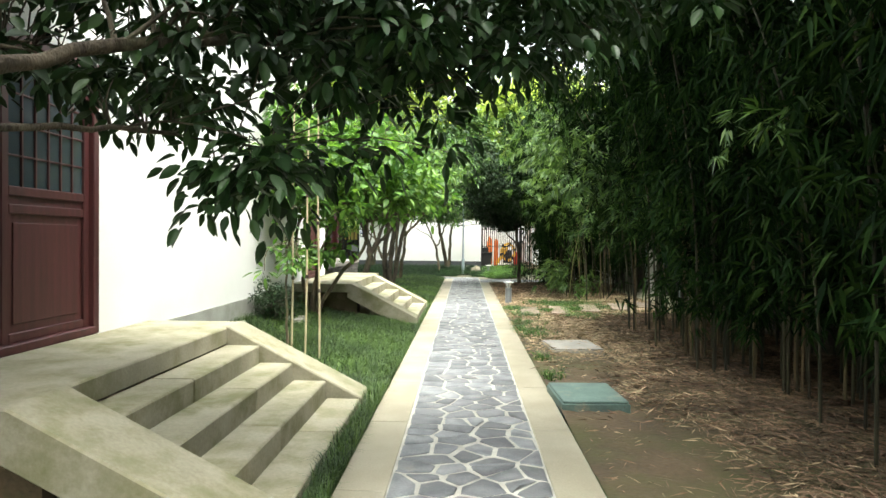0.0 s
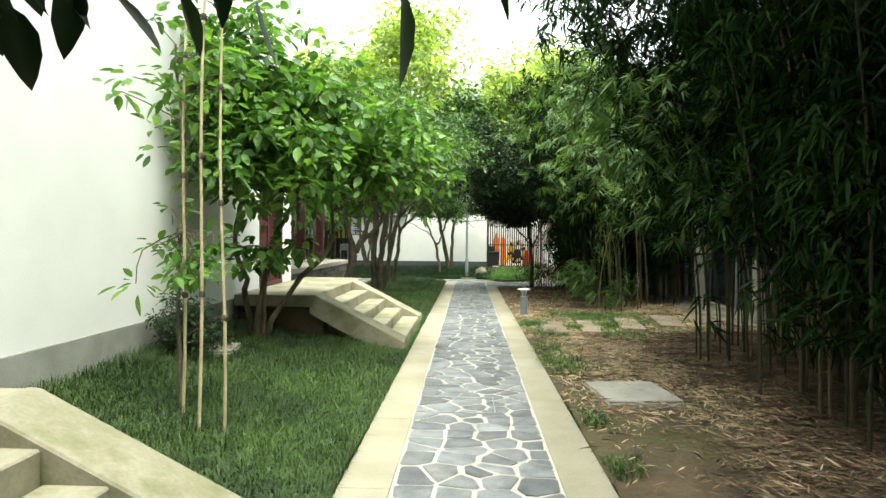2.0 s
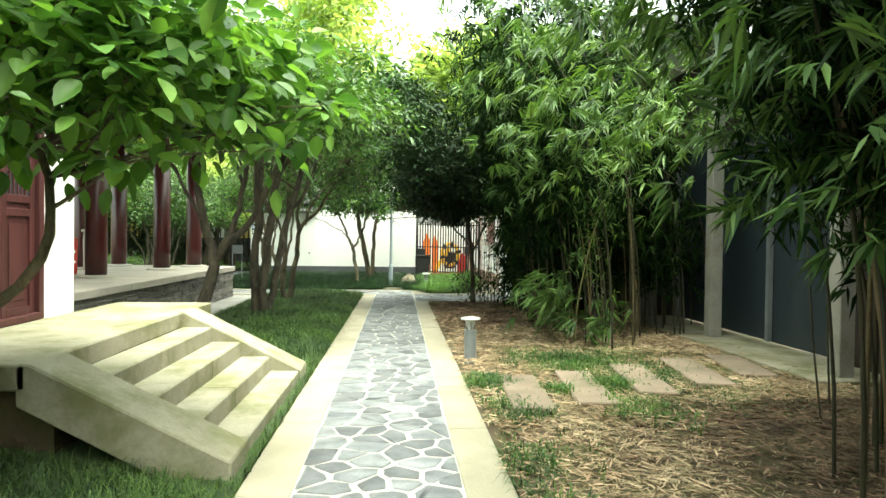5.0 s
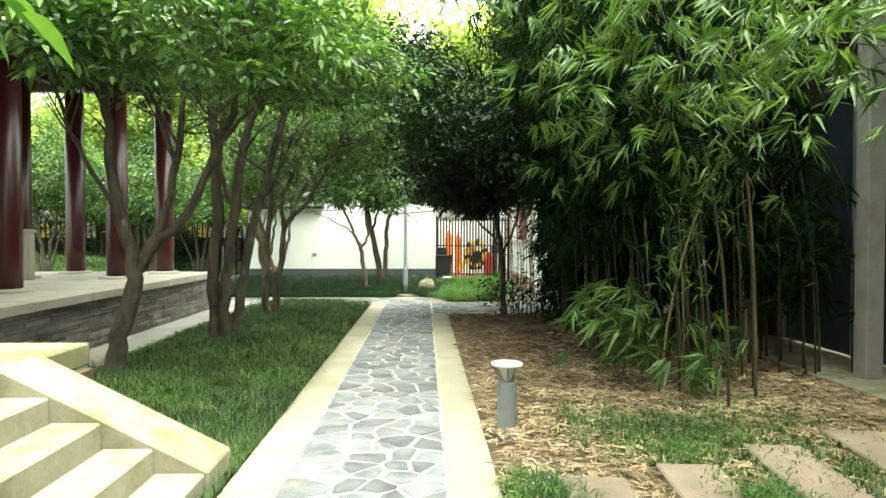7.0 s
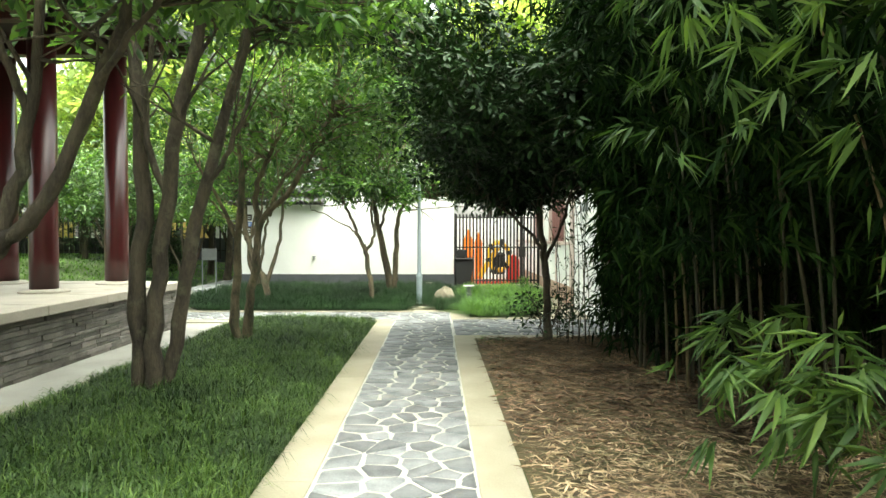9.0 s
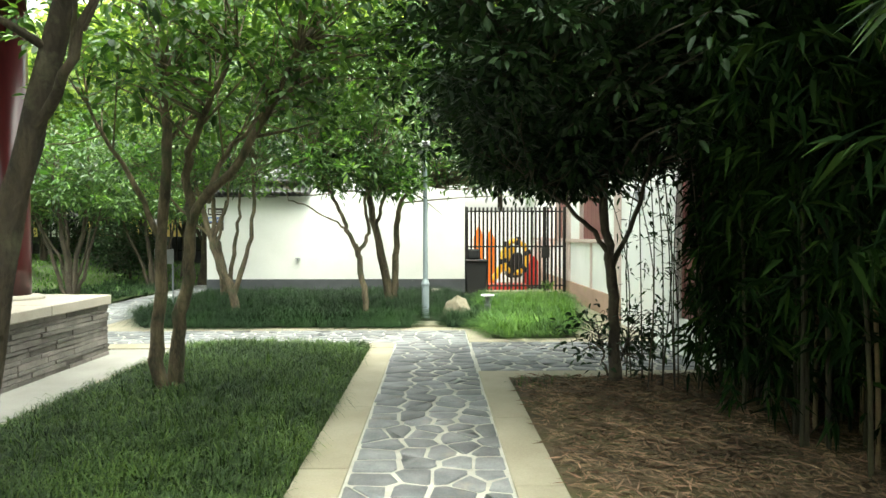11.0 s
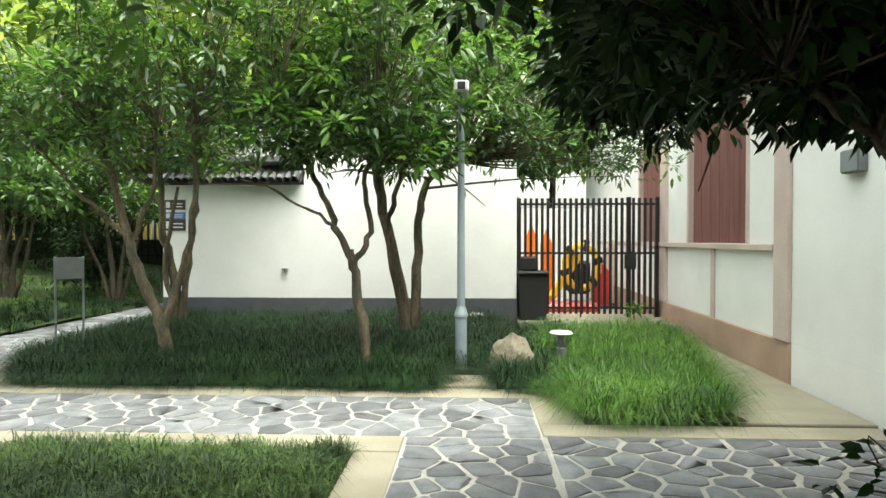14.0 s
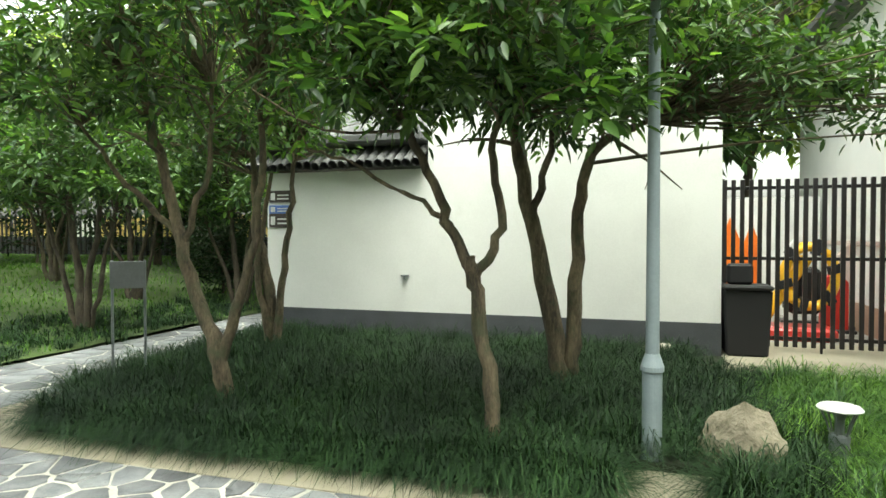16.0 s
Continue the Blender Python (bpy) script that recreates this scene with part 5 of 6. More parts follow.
tree("camphor_tree", "dark evergreen tree at the corner of the bamboo bed",
     [([(2.05, 22.4, 0), (2.02, 22.4, 0.9), (1.93, 22.4, 1.6), (1.9, 22.4, 2.6), (2.0, 22.3, 3.6)], 0.06, 0.035),
      ([(1.97, 22.4, 1.35), (1.7, 22.4, 1.68), (1.45, 22.4, 1.92), (1.15, 22.3, 2.1)], 0.03, 0.012),
      ([(2.1, 22.4, 2.2), (1.6, 22.1, 2.7), (1.0, 21.8, 3.1)], 0.035, 0.015),
      ([(2.0, 22.4, 1.2), (2.3, 22.4, 1.9), (2.5, 22.3, 2.9)], 0.03, 0.015),
      ([(1.9, 22.4, 2.3), (1.5, 23.1, 2.65), (1.1, 23.8, 2.6)], 0.025, 0.01)],
     [(1.4, 22.0, 3.1, 1.4, 1.4, 0.85, 300), (2.8, 22.2, 3.3, 1.4, 1.3, 1.1, 240), (0.8, 21.0, 3.5, 1.0, 1.3, 0.7, 150), (2.4, 20.6, 3.3, 1.4, 1.3, 1.0, 200), (1.25, 22.5, 2.4, 0.7, 0.5, 0.34, 110), (1.75, 22.6, 2.3, 0.5, 0.4, 0.4, 60), (1.8, 21.4, 4.5, 2.0, 2.0, 0.8, 50), (1.3, 23.2, 2.8, 1.0, 0.7, 0.55, 170), (2.4, 23.4, 2.7, 0.8, 0.6, 0.5, 90), (0.7, 23.0, 3.2, 0.8, 0.7, 0.4, 80), (1.1, 24.0, 2.5, 0.55, 0.4, 0.32, 80), (-0.1, 21.2, 4.5, 1.2, 1.2, 0.6, 110)],
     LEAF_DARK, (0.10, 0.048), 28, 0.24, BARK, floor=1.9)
tree("low_shrub", "small-leaved dark shrub at the corner of the soil bed", [([(2.0, 22.55, 0), (1.95, 22.55, 0.25), (1.9, 22.55, 0.5)], 0.014, 0.008), ([(2.05, 22.55, 0), (2.15, 22.5, 0.3), (2.25, 22.5, 0.6)], 0.012, 0.006)],
     [(1.95, 22.5, 0.5, 0.42, 0.25, 0.35, 34), (2.35, 22.4, 0.4, 0.35, 0.25, 0.35, 24)], LEAF_DARK, (0.08, 0.042), 8, 0.16, BARK, floor=0.08)
for x, y, k in ((-8.1, 30.0, 1.0), (-9.6, 32.6, 1.1), (-7.9, 33.6, 1.0), (-11.0, 29.4, 1.1), (-12.2, 33.0, 1.15), (-6.6, 36.6, 1.2)):
    g = 0.75 * min(max((-6.9 - x) / 7, 0), 1) - 0.02
    j = rng.uniform(-0.15, 0.15, 6)
    tree("lawn_tree", "dark multi-stemmed evergreen tree on the mown lawn",
         [([(x, y, g), (x - 0.05, y, g + 0.7), (x - 0.25 + j[0], y, g + 1.7), (x - 0.3 + j[1], y, g + 2.9 * k)], 0.075, 0.03),
          ([(x + 0.08, y, g), (x + 0.15, y, g + 0.8), (x + 0.3 + j[2], y, g + 1.6), (x + 0.5, y, g + 2.8 * k)], 0.06, 0.025),
          ([(x - 0.08, y - 0.05, g), (x - 0.3, y, g + 0.7), (x - 0.7 + j[3], y, g + 1.5), (x - 1.0, y, g + 2.5 * k)], 0.05, 0.02),
          ([(x + 0.1, y + 0.05, g), (x + 0.4, y, g + 0.9), (x + 0.8 + j[4], y, g + 2.4 * k)], 0.045, 0.018)],
         [(x, y, g + 3.0 * k, 1.6 * k, 1.4, 0.95 * k, 150), (x + 0.8, y - 0.3, g + 2.3 * k, 0.9, 0.8, 0.45, 50), (x - 0.9, y - 0.2, g + 2.3 * k, 0.9, 0.8, 0.45, 50)],
         LEAF_MID, (0.13, 0.055), 22, 0.28, BARK, "lawn trees", floor=g + 1.55, fresh=0.06)

# near-black shrubs added to fill the deep shade under the trees
for x, y, k in ((-9.0, 34.6, 0.9), (-9.9, 36.0, 1.1), (-11.0, 37.2, 1.2), (-12.4, 37.6, 1.2), (-14.2, 36.6, 1.5), (-16.0, 35.8, 1.5), (-18.2, 35.6, 1.6)):
    g = 0.75 * min(max((-6.9 - x) / 7, 0), 1) - 0.02
    tree("evergreen_shrub", "dark rounded evergreen shrub in the shade of the lawn trees", [([(x, y, g), (x, y, g + 0.5), (x + 0.1, y, g + 1.0)], 0.04, 0.015)],
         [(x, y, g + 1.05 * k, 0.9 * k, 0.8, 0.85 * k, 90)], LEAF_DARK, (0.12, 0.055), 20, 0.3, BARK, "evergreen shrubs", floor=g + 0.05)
tree("gate_plant", "small leafy green plant at the foot of the gate", [([(2.82, 30.6, 0.17), (2.82, 30.58, 0.25), (2.82, 30.58, 0.33)], 0.008, 0.004)],
     [(2.82, 30.58, 0.34, 0.13, 0.1, 0.1, 14)], LEAF_BIG, (0.08, 0.035), 8, 0.07, BARK, floor=0.2)

# ---- woodland behind ----
def wood_tree(x, y, h, w, mat, n=210, big=0.30):
    b = -0.1
    if h > 9:
        n, big = 380, 0.36
    elif h < 7:
        big = 0.2
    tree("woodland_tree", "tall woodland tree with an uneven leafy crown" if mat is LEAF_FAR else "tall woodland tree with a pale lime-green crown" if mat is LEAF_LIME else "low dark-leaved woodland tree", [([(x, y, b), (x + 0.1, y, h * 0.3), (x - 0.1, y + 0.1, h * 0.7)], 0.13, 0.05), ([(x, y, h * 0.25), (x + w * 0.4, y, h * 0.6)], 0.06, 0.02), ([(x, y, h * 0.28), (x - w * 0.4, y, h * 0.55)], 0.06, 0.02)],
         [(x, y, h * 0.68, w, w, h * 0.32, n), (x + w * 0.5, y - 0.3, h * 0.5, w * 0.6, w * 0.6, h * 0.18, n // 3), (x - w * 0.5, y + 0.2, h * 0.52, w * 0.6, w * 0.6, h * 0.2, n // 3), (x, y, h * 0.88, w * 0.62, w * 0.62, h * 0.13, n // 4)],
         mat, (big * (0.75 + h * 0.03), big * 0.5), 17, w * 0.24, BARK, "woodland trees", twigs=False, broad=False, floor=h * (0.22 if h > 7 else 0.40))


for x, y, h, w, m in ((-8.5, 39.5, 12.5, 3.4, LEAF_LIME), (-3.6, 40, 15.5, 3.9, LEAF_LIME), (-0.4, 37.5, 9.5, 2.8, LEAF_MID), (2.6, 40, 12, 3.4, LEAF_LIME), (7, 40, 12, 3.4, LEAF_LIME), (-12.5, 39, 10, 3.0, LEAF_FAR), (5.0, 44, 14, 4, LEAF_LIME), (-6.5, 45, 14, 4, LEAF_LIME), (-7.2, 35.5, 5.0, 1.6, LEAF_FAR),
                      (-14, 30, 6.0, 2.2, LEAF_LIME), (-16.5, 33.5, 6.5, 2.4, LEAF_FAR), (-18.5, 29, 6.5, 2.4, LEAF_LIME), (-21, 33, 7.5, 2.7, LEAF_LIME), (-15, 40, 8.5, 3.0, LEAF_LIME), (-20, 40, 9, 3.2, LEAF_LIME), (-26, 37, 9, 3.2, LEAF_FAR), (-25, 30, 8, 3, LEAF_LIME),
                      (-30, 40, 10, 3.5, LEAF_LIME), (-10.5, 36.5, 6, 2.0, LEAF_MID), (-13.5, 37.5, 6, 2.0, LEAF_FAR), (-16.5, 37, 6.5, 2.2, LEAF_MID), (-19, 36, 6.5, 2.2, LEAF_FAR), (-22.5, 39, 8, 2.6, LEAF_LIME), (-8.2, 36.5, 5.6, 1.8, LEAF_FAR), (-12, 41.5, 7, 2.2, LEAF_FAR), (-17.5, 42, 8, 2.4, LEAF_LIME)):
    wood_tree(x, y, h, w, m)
fence = thing("boundary_fence", "dark steel boundary fence behind the trees", "fence", (-16, 43, 0), kind="structure")
for i in range(110):
    x = -34 + i * 0.26
    part("bar", box(x - 0.03, x + 0.03, 42.97, 43.03, 0.5, 2.45, 0), BLACK_STEEL, fence)
for z in (0.9, 2.3):
    part("rail", box(-34.2, -5.3, 43.032, 43.07, z - 0.03, z + 0.03, 0), BLACK_STEEL, fence)
part("wall", box(-36, -5.2, 43.1, 43.4, -0.12, 1.5, 0), DADO, fence)
for i in range(17):
    x, w, mat = -34 + i * 1.7, 1.5, WHITE if i % 4 == 2 else CREAM_BOARD
    t = thing("street_hoarding", "pale yellow hoarding board seen beyond the fence" if mat is not WHITE else "white hoarding board seen beyond the fence", "hoarding", (x, 44.5, 0), "hoardings")
    part("board", box(x - w / 2, x + w / 2, 44.5, 44.56, 0.9, 2.4, 0.01), mat, t)
    for q in (-w / 2 + 0.1, w / 2 - 0.1):
        part("post", box(x + q - 0.04, x + q + 0.04, 44.562, 44.64, -0.12, 2.3, 0), BLACK_STEEL, t)


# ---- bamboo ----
def bamboo(x, y, culms, lean, tall, dense, floor, group="bamboo thicket", mat=LEAF_BAMBOO_SHADED, edge=2.75, low=0.16):
    t = thing("bamboo_clump", "dense dark green bamboo clump arching over the bed", "bamboo", (x, y, 0), group)
    twig = []
    for k in range(culms):
        bx, by = x + rng.normal(0, 0.33), y + rng.normal(0, 0.5)
        bx = max(bx, edge + abs(rng.normal(0, 0.15)))
        h = tall * rng.uniform(0.75, 1.1)
        dx = -lean * rng.uniform(0.3, 1.25)
        dy = rng.normal(0, 0.5)
        s = np.linspace(0, 1, 10)
        line = np.column_stack([bx + dx * s ** 2.2, by + dy * s ** 1.8, h * s - 0.25 * abs(dx) * s ** 3])
        line[0, 2] = -0.05
        np_part("culm", np_mesh("culm", *tube_arrays(line, np.linspace(0.015, 0.004, 10) * rng.uniform(0.8, 1.2), 6), CULM_TAN if rng.uniform() < (0.3 if y < 10 else 0.14) else CULM, True), t)
        m = int(dense * rng.uniform(0.7, 1.2))
        u = rng.uniform(low, 1.0, m) ** 0.85
        twig.append(np.column_stack([np.interp(u, s, line[:, i]) for i in range(3)]))
    c = np.concatenate(twig)
    a = rng.uniform(0, 2 * np.pi, len(c))
    reach = rng.uniform(0.05, 0.55, len(c))
    c = c + np.column_stack([np.cos(a) * reach - 0.1, np.sin(a) * reach, -0.25 * reach + rng.normal(0, 0.08, len(c))])
    c = c[c[:, 2] > floor + 0.5 * rng.uniform(0, 1, len(c))]
    per = 9
    n = len(c) * per
    out = np.repeat(np.column_stack([np.cos(a[: len(c)]), np.sin(a[: len(c)]), np.zeros(len(c))]), per, 0)
    b = np.repeat(c, per, 0) + out * rng.uniform(-0.1, 0.12, (n, 1)) + rng.normal(0, 0.03, (n, 3))
    w = out * 0.6 + rng.normal(0, 0.5, (n, 3)) + (0, 0, -0.55)
    L = rng.uniform(0.12, 0.25, n)
    keep = (b[:, 0] > 1.15) | (b[:, 2] > 2.4)
    # the thicket thins out to bare canes at the corner by the crossing
    keep &= (b[:, 1] < 20.2) | (b[:, 2] > 2.75) | (b[:, 0] > 2.45 + 0.38 * (b[:, 1] - 21.5))
    v, f = leaf_arrays(b[keep], w[keep], L[keep], L[keep] * 0.15, False, 0.3, 0.25)
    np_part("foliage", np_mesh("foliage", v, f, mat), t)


spots = []
for i in range(13):
    y = -3.5 + i * 1.45
    spots.append((3.55 + 0.25 * math.sin(i * 2.3), y, 0.55 if y < 9 else 1.5, 1.05))
    spots.append((4.7 + 0.25 * math.cos(i * 1.7), y + 0.7, 0.7, 1.2))
for x, y, floor, wide in spots:
    if 13.0 < y < 16.6 or (12.2 < y < 13.1 and x < 4.2):
        continue
    # near clumps get extra height and density, unseen tops added to block sky light
    bamboo(x, y, 18 if y < 10 else 14, 1.5 * wide, 7.2 if y < 10 else 5.8, (92 if y < 10 else 80) * (1.0 if x < 4.2 else 0.5) * (0.5 if y < 0.5 else 1.0), floor, low=0.07 if y < 9 else 0.16)
for x, y, lean, floor, edge in ((3.3, 16.9, 1.5, 1.7, 2.8), (3.1, 18.2, 1.5, 1.3, 2.75), (3.1, 19.6, 1.4, 1.0, 2.65), (2.95, 20.6, 1.0, 1.7, 2.6), (3.35, 21.9, 0.8, 2.4, 3.1), (4.7, 17.6, 1.6, 0.6, 3.6), (4.6, 19.2, 1.6, 0.4, 3.6), (4.3, 20.9, 1.8, 0.1, 3), (3.9, 22.1, 1.4, 1.5, 3), (3.7, 20.2, 1.2, 0.1, 3), (3.6, 21.4, 0.9, 0.4, 3.1), (3.2, 21.3, 0.3, 0.1, 2.85), (3.3, 20.5, 0.4, 0.1, 2.8), (3.15, 22.2, 0.25, 0.05, 2.85), (3.5, 22.3, 0.3, 0.05, 3.1)):
    bamboo(x, y, 14 if y < 20 else 9, lean, 5.8, 84, floor, edge=edge, low=0.02 if y > 20 else 0.1)
for i in range(13):
    x, y, h = 2.2 + 0.045 * i + rng.normal(0, 0.03), 22.45 - 0.05 * i + rng.normal(0, 0.12), rng.uniform(2.3, 3.4)
    t = thing("thin_cane", "thin bare dark bamboo cane with a few leaves", "bamboo", (x, y, 0), "thin canes")
    ln = smooth_line([(x, y, -0.04), (x + rng.normal(0, 0.05), y, h * 0.5), (x + rng.normal(-0.05, 0.15), y + rng.normal(0, 0.1), h)], 4)
    np_part("culm", np_mesh("culm", *tube_arrays(ln, np.linspace(0.008, 0.004, len(ln)), 6), CULM, True), t)
    c = np.repeat(ln[2:], 7, 0) + rng.normal(0, 0.08, ((len(ln) - 2) * 7, 3))
    L = rng.uniform(0.06, 0.13, len(c))
    np_part("foliage", np_mesh("foliage", *leaf_arrays(c, rng.normal(0, 0.7, (len(c), 3)) + (0, 0, -0.3), L, L * 0.22, False), LEAF_BAMBOO_SHADED), t)
slant = thing("leaning_bamboo", "single pale green bamboo cane leaning out of the thicket", "bamboo", (2.86, 16.5, 0))
ln = smooth_line([(2.86, 16.5, -0.03), (2.88, 16.4, 0.7), (3.0, 16.1, 1.7), (3.25, 15.6, 2.8), (3.5, 15.1, 3.7)], 4)
np_part("culm", np_mesh("culm", *tube_arrays(ln, np.linspace(0.015, 0.007, len(ln)), 8), CULM_BRIGHT, True), slant)
c = ln[6:]
c = np.repeat(c, 60, 0) + rng.normal(0, 0.16, (len(c) * 60, 3))
L = rng.uniform(0.1, 0.2, len(c))
np_part("foliage", np_mesh("foliage", *leaf_arrays(c, rng.normal(0, 0.6, (len(c), 3)) + (0, 0, -0.5), L, L * 0.13, False), LEAF_YOUNG), slant)
# sprays along the path, drawn in the sky-lit leaf colour
path_side = [(1.75 + 0.8 * ((i * 0.618) % 1.0), 6.6 + i * 0.4, (1.9 if 6 < 6.6 + i * 0.4 < 12 else 2.7) + 1.7 * ((i * 0.381) % 1.0), 330, 0.62) for i in range(8, 30) if not 12.8 < 6.6 + i * 0.4 < 17]
for x, y, z, n, spread in path_side + [(2.75, 17.9, 0.7, 300, 0.45), (2.42, 16.5, 0.82, 250, 0.3), (2.6, 16.8, 0.5, 160, 0.3), (3.0, 16.2, 0.4, 120, 0.3), (3.4, 16.6, 0.5, 140, 0.3), (2.4, 16.3, 2.7, 620, 0.7), (2.1, 15.4, 3.3, 620, 0.7), (2.9, 15.4, 3.0, 700, 0.8), (2.4, 14.0, 3.6, 600, 0.8), (2.0, 12.9, 3.8, 420, 0.7), (2.1, 9.6, 3.0, 220, 0.6), (2.7, 5.4, 2.7, 110, 0.5), (1.7, 16.2, 4.0, 520, 0.8), (1.6, 14.6, 4.3, 500, 0.8), (3.3, 14.6, 2.9, 420, 0.7), (3.9, 14.9, 3.3, 260, 0.7), (4.3, 15.6, 3.2, 200, 0.7)]:
    t = thing("bamboo_shoot", "bright bamboo spray with drooping leaves", "bamboo", (x, y, 0), "bamboo sprays")
    away = 0.5 if z < 1.2 else 2.2
    root = y + 0.2 if z < 1.2 or not 12.6 < y < 16.8 else (16.9 if y > 14.8 else 12.4)
    p = smooth_line([(x + away, root, -0.02), (x + away * 0.85, root * 0.8 + y * 0.2, z * 0.7), (x, y, z)], 4)
    np_part("culm", np_mesh("culm", *tube_arrays(p, np.linspace(0.009, 0.004, len(p)), 6), CULM_BRIGHT if z < 1.2 else CULM, True), t)
    fans = n // 9
    c = np.array([x, y, z]) + rng.normal(0, spread * 0.55, (fans, 3)) * (1, 1, 0.8)
    c[:, 2] = np.maximum(c[:, 2], 0.2)
    out = unit(rng.normal(0, 1, (fans, 3)) * (1, 1, 0.3) + (-0.5, 0, 0))
    c, out = np.repeat(c, 9, 0), np.repeat(out, 9, 0)
    L = rng.uniform(0.13, 0.25, len(c)) if z > 1.2 else rng.uniform(0.16, 0.31, len(c))
    np_part("foliage", np_mesh("foliage", *leaf_arrays(c + rng.normal(0, 0.02, c.shape), out + rng.normal(0, 0.4, c.shape) + (0, 0, -0.55), L, L * 0.14, False), LEAF_BAMBOO_LIT if n == 330 else LEAF_YOUNG), t)


# ---- grass and litter ----
def blades(name, label, category, x, y, z, tall, width, mat, lean=0.5):
    n = len(x)
    a = rng.uniform(0, 2 * np.pi, n)
    h = tall * rng.uniform(0.5, 1.2, n)
    o = np.column_stack([np.cos(a), np.sin(a), 0 * a])
    s = np.column_stack([-np.sin(a), np.cos(a), 0 * a]) * width * 0.5
    b = np.column_stack([x, y, z - 0.01])
    k = lean * rng.uniform(0.2, 1.2, n)
    m = b + o * (h * k * 0.35)[:, None] + np.column_stack([0 * h, 0 * h, h * 0.62])
    t = b + o * (h * k)[:, None] + np.column_stack([0 * h, 0 * h, h * np.clip(1 - 0.35 * k, 0.25, 1)])
    v = np.stack([b - s, b + s, m + s * 0.8, m - s * 0.8, t], 1).reshape(-1, 3)
    i = np.arange(n)[:, None] * 5
    return tagged(new(name, np_mesh(name, v, [i + [0, 1, 2, 3], i + [3, 2, 4]], mat)), label, category, kind="stuff")


def tussocks(name, label, category, cx, cy, ground, per, tall, width, mat, lean):
    """Arching blades that spring from many tufts."""
    n = len(cx) * per
    a = rng.uniform(0, 2 * np.pi, n)
    size = np.repeat(rng.uniform(0.6, 1.3, len(cx)), per)
    x, y = np.repeat(cx, per), np.repeat(cy, per)
    r = 0.05 * np.sqrt(rng.uniform(0, 1, n))
    h = tall * size * rng.uniform(0.6, 1.15, n)
    k = lean * rng.uniform(0.15, 1.15, n)
    o = np.column_stack([np.cos(a), np.sin(a), 0 * a])
    s = np.column_stack([-np.sin(a), np.cos(a), 0 * a]) * width * 0.5
    b = np.column_stack([x, y, ground(x, y) - 0.02]) + o * r[:, None]
    up = np.array([0, 0, 1.0])
    p1 = b + o * (h * k * 0.28)[:, None] + up * (h * 0.62 * np.sqrt(np.clip(1 - (k * 0.5) ** 2, 0.2, 1)))[:, None]
    p2 = b + o * (h * k * 0.66)[:, None] + up * (h * (0.92 - 0.25 * k))[:, None]
    p3 = b + o * (h * k * 1.02)[:, None] + up * (h * np.clip(0.98 - 0.62 * k, 0.05, 1))[:, None]
    v = np.stack([b - s, b + s, p1 + s, p1 - s, p2 + s * 0.8, p2 - s * 0.8, p3], 1).reshape(-1, 3)
    i = np.arange(n)[:, None] * 7
    return tagged(new(name, np_mesh(name, v, [np.concatenate([i + [0, 1, 2, 3], i + [3, 2, 4, 5]]), i + [5, 4, 6]], mat)), label, category, kind="stuff")


def scatter(n, x0, x1, y0, y1):
    return rng.uniform(x0, x1, n), rng.uniform(y0, y1, n)


x, y = scatter(95000, -3.2, -0.74, 6.3, 24.52)
ex, ey = scatter(1500, -0.9, -0.75, 2.9, 6.3)
x, y = np.concatenate([x, ex]), np.concatenate([y, ey])
keep = ~((x > -3.2) & (x < -0.78) & (y > 11.42) & (y < 14.62)) & ~((x < -2.05) & (y > 11.4) & (y < 15.2))
x, y = x[keep], y[keep]
blades("lawn_grass", "green lawn grass, uneven and a little long", "grass", x, y, lawn_height(x, y), 0.065 + 0.11 * (np.sin(x * 3.1 + y * 1.7) * np.sin(y * 2.3 - x) * 0.5 + 0.5), 0.0065, GRASS, 1.1)
x, y = scatter(1900, -3.15, -0.8, 15.4, 24.45)
tussocks("lawn_tufts", "long tufted lawn grass near the crossing", "grass", x, y, lambda x, y: lawn_height(x, y), 24, 0.15, 0.007, GRASS, 1.5)
x, y = scatter(850, -3.1, -0.85, 6.4, 11.3)
tussocks("lawn_tufts_2", "tufted lawn grass by the garden stairs", "grass", x, y, lambda x, y: lawn_height(x, y), 22, 0.12, 0.007, GRASS, 1.5)
x, y = scatter(2100, -5.6, 1.0, 26.44, 30.4)
ex, ey = scatter(420, -4.9, 0.98, 26.42, 26.62)
x, y = np.concatenate([x, ex]), np.concatenate([y, ey])
keep = (x > -5.33) & (x + y * 0.6 > 11.1) & ~((x > -0.3) & (x < 0.4) & (y < 26.95)) & ~((x > 0.5) & (y > 29.3))
x, y = x[keep], y[keep]
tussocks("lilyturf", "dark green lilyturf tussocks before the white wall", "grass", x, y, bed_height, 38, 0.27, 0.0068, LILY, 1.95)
x, y = scatter(640, 0.98, 2.85, 25.25, 29.0)
keep = (x < bed_edge(y) - 0.1) & (np.hypot(x - 1.1, y - 26.98) > 0.17)
x, y = x[keep], y[keep]
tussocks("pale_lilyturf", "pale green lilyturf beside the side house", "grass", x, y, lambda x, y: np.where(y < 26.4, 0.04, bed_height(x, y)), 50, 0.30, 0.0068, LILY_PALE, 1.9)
x, y = scatter(520, -9.0, -7.22, 26.42, 34)
# the dark lilyturf colour stands in for shade on this turf
tussocks("shaded_turf", "turf along the side path with tree shade put into its colour", "grass", x, y, lambda x, y: 0.75 * np.clip((-6.9 - x) / 7, 0, 1) * np.clip((y - 24) / 5, 0, 1) - 0.03, 18, 0.2, 0.012, LILY, 1.4)
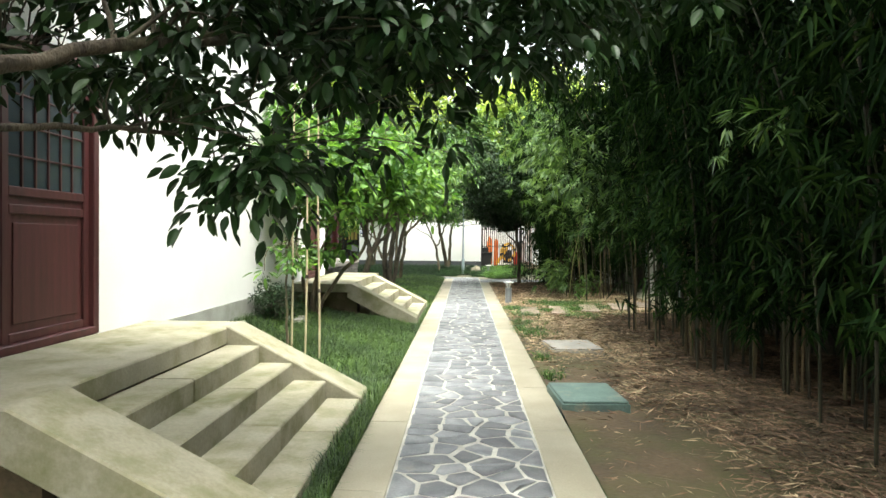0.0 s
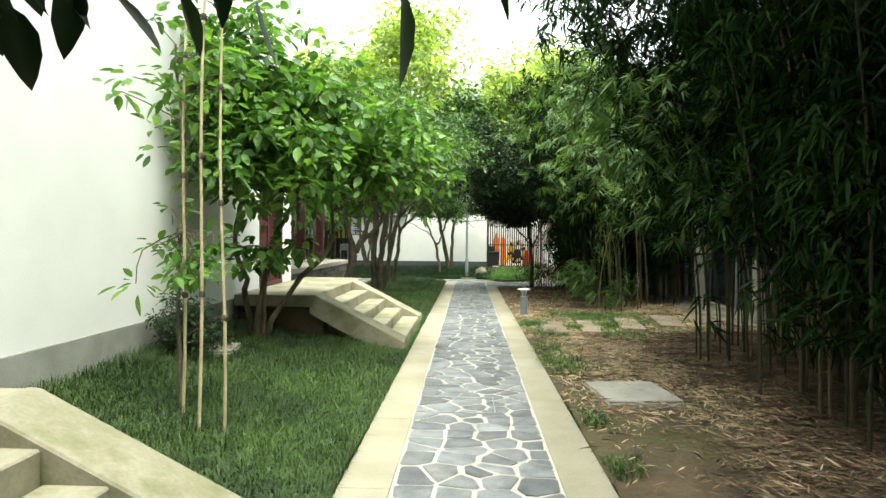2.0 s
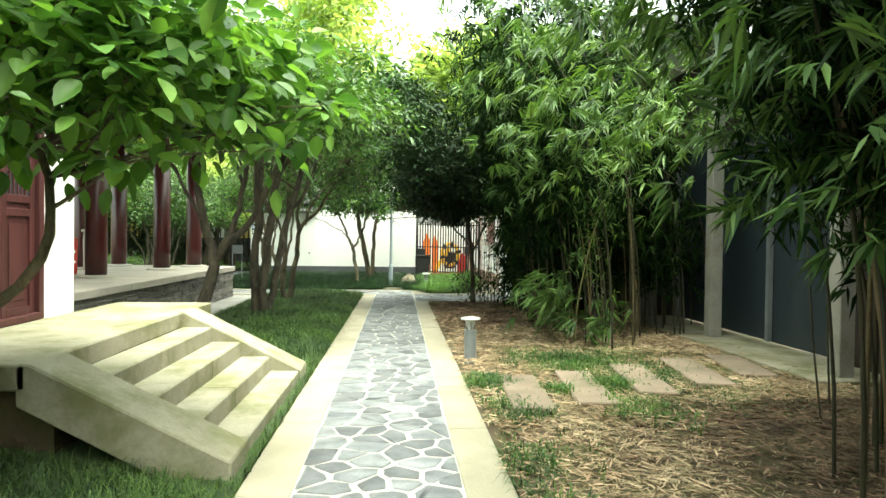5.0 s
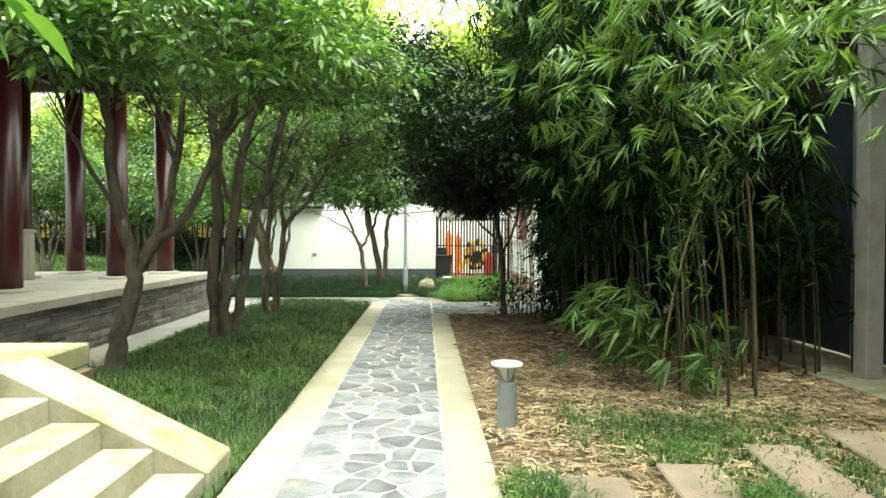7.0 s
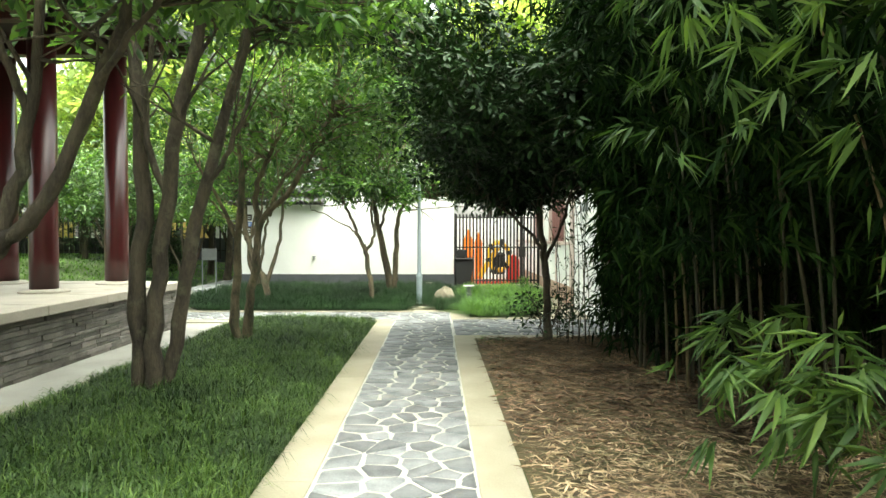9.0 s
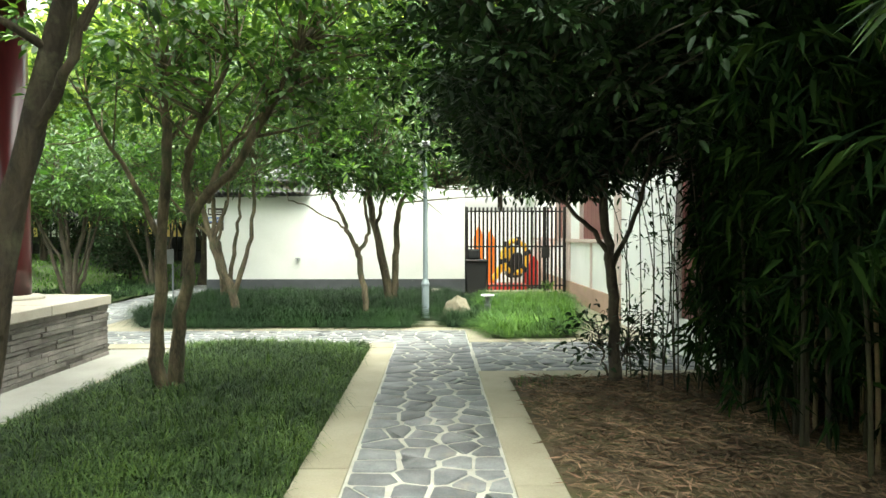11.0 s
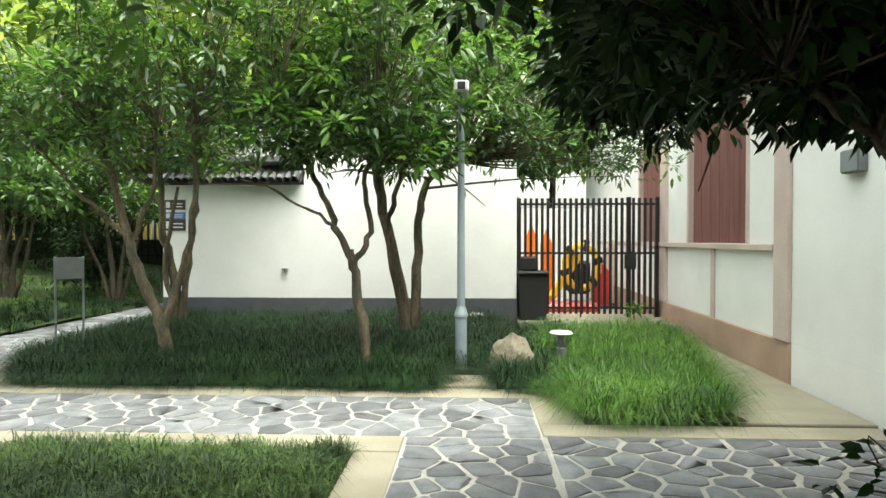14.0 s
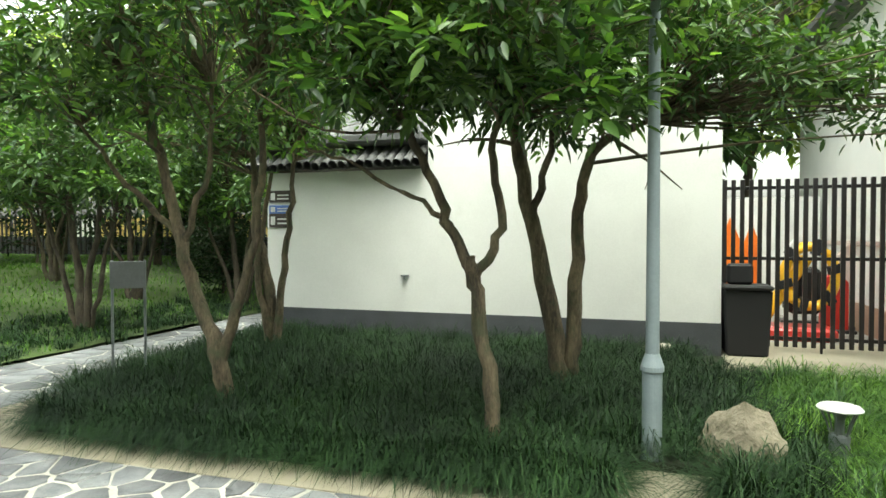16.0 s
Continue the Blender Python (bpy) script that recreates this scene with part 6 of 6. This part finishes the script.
x, y = scatter(30000, -26, -7.35, 26.4, 42)
blades("back_lawn_grass", "bright mown lawn behind the pavilion", "grass", x, y, 0.75 * np.clip((-6.9 - x) / 7, 0, 1) * np.clip((y - 24) / 5, 0, 1), 0.10, 0.02, GRASS_FAR, 0.9)
spots = [(1.15, 14.0, 0.14, 500), (3.3, 13.3, 0.22, 900), (4.0, 13.5, 0.25, 900), (2.9, 14.9, 0.3, 1200), (3.6, 15.2, 0.3, 900), (1.3, 12.9, 0.15, 350), (2.45, 14.9, 0.25, 1300), (2.52, 13.85, 0.12, 1100), (3.25, 14.15, 0.13, 1200), (3.96, 14.4, 0.13, 1000), (3.2, 15.3, 0.35, 1500), (2.5, 12.9, 0.2, 600), (1.86, 13.6, 0.06, 250), (1.15, 10.5, 0.2, 350), (1.1, 8.2, 0.1, 60), (1.15, 22.3, 0.18, 50), (1.08, 7.2, 0.08, 50), (1.1, 11.6, 0.2, 350), (1.9, 15.3, 0.25, 350)]
x = np.concatenate([rng.normal(cx, s, n * 2) for cx, cy, s, n in spots])
y = np.concatenate([rng.normal(cy, s * 1.3, n * 2) for cx, cy, s, n in spots])
keep = (x > 1.0) & (np.arange(len(x)) % 9 == 0)
tussocks("weeds", "tufts of fresh green weeds along the stepping slabs", "grass", x[keep], y[keep], lambda x, y: 0.01 + 0 * x, 13, 0.115, 0.008, WEED, 1.3)
n = 150000
x = 0.98 + 4.0 * rng.uniform(0, 1, n) ** 0.85
y = rng.uniform(-1, 22.6, n)
bare = np.clip(1.5 - np.abs(y - 5.2) / 4.0, 0, 1) * np.clip((2.15 + 0.25 * np.sin(y * 1.7) - x) / 0.5, 0, 1)
keep = rng.uniform(0, 1, n) > bare * 0.93
slab_mid = 13.55 + 0.36 * (x - 1.5)
on_slab = (np.abs(y - slab_mid) < 0.66) & (np.abs((x - 1.145) % 0.71 - 0.355) < 0.2) & (x > 1.3)
keep &= ~on_slab | (rng.uniform(0, 1, n) < 0.06)
x, y = x[keep], y[keep]
n = len(x)
a = rng.uniform(0, 2 * np.pi, n)
b = np.column_stack([x, y, 0.025 + 0.06 * np.clip((x - 2.2) / 2, 0, 1) + rng.uniform(0, 0.025, n)])
L = rng.uniform(0.05, 0.16, n)
way = np.column_stack([np.cos(a), np.sin(a), rng.normal(0, 0.12, n)])
# leaves that take the darker colour where the thicket would shade them
in_shade = (y + rng.normal(0, 0.7, n) > 17.6) | ((y < 8) & (rng.uniform(0, 1, n) < 0.8)) | ((y < 13) & (x + rng.normal(0, 0.3, n) > 2.5))
for pick, name, mat, label in ((~in_shade, "leaf_litter", STRAW, "dry straw-coloured bamboo leaf litter on the soil"), (in_shade, "old_leaf_litter", SHADED_LITTER, "brown leaf litter with the thicket's shade put into its colour")):
    v, f = leaf_arrays(b[pick], way[pick], L[pick], L[pick] * 0.07 + 0.004, False, 0.3, 0.0)
    tagged(new(name, np_mesh(name, v, f, mat)), label, "leaf litter", kind="stuff")

# ---- paving stones and facing stones ----
for s in near[:300]:
    v, cap, quads = stone_arrays(s)
    np_part("flagstone", np_mesh("flagstone", v, [cap, quads], SLATE), path)
vs, fs, n0 = [], [], 0
for s in rest:
    v, cap, quads = stone_arrays(s)
    vs.append(v)
    k = len(s)
    c = np.arange(k)
    fan = np.stack([np.zeros(k - 2, int), c[1:-1], c[2:], c[2:]], -1)[:, :3]
    tri = np.concatenate([fan, quads[:, [0, 1, 2]], quads[:, [0, 2, 3]]])
    fs.append(tri + n0)
    n0 += len(v)
far_stones = np_part("flagstones", np_mesh("flagstones", np.concatenate(vs), np.concatenate(fs), SLATE_ISL), path)
tagged(far_stones, kind="stuff")
z = -0.02
row = 0
while z < PZ - 0.14:
    h = (0.05, 0.062, 0.045, 0.07)[row % 4]
    h = min(h, PZ - 0.127 - z)
    p = PY0 + 0.05 - rng.uniform(0, 0.3)
    while p < PY1:
        w = rng.uniform(0.28, 0.62)
        a, b = max(p, PY0 + 0.02), min(p + w, PY1)
        if b - a > 0.05:
            out = rng.uniform(-0.012, 0.014)
            part("wall_stone", box(PXE - 0.068, PXE + out, a + 0.003, b - 0.003, z + 0.003, z + h - 0.003, 0.004), WALLSTONE, pav)
        p += w
    p = -9.0
    while p < PXE - 0.07:
        w = rng.uniform(0.5, 0.9)
        out = rng.uniform(-0.012, 0.012)
        if p > -6.5:
            part("wall_stone", box(p, min(p + w - 0.006, PXE - 0.07), PY1 - 0.068, PY1 + out, z + 0.003, z + h - 0.003, 0.004), WALLSTONE, pav)
        p += w
    z += h
    row += 1
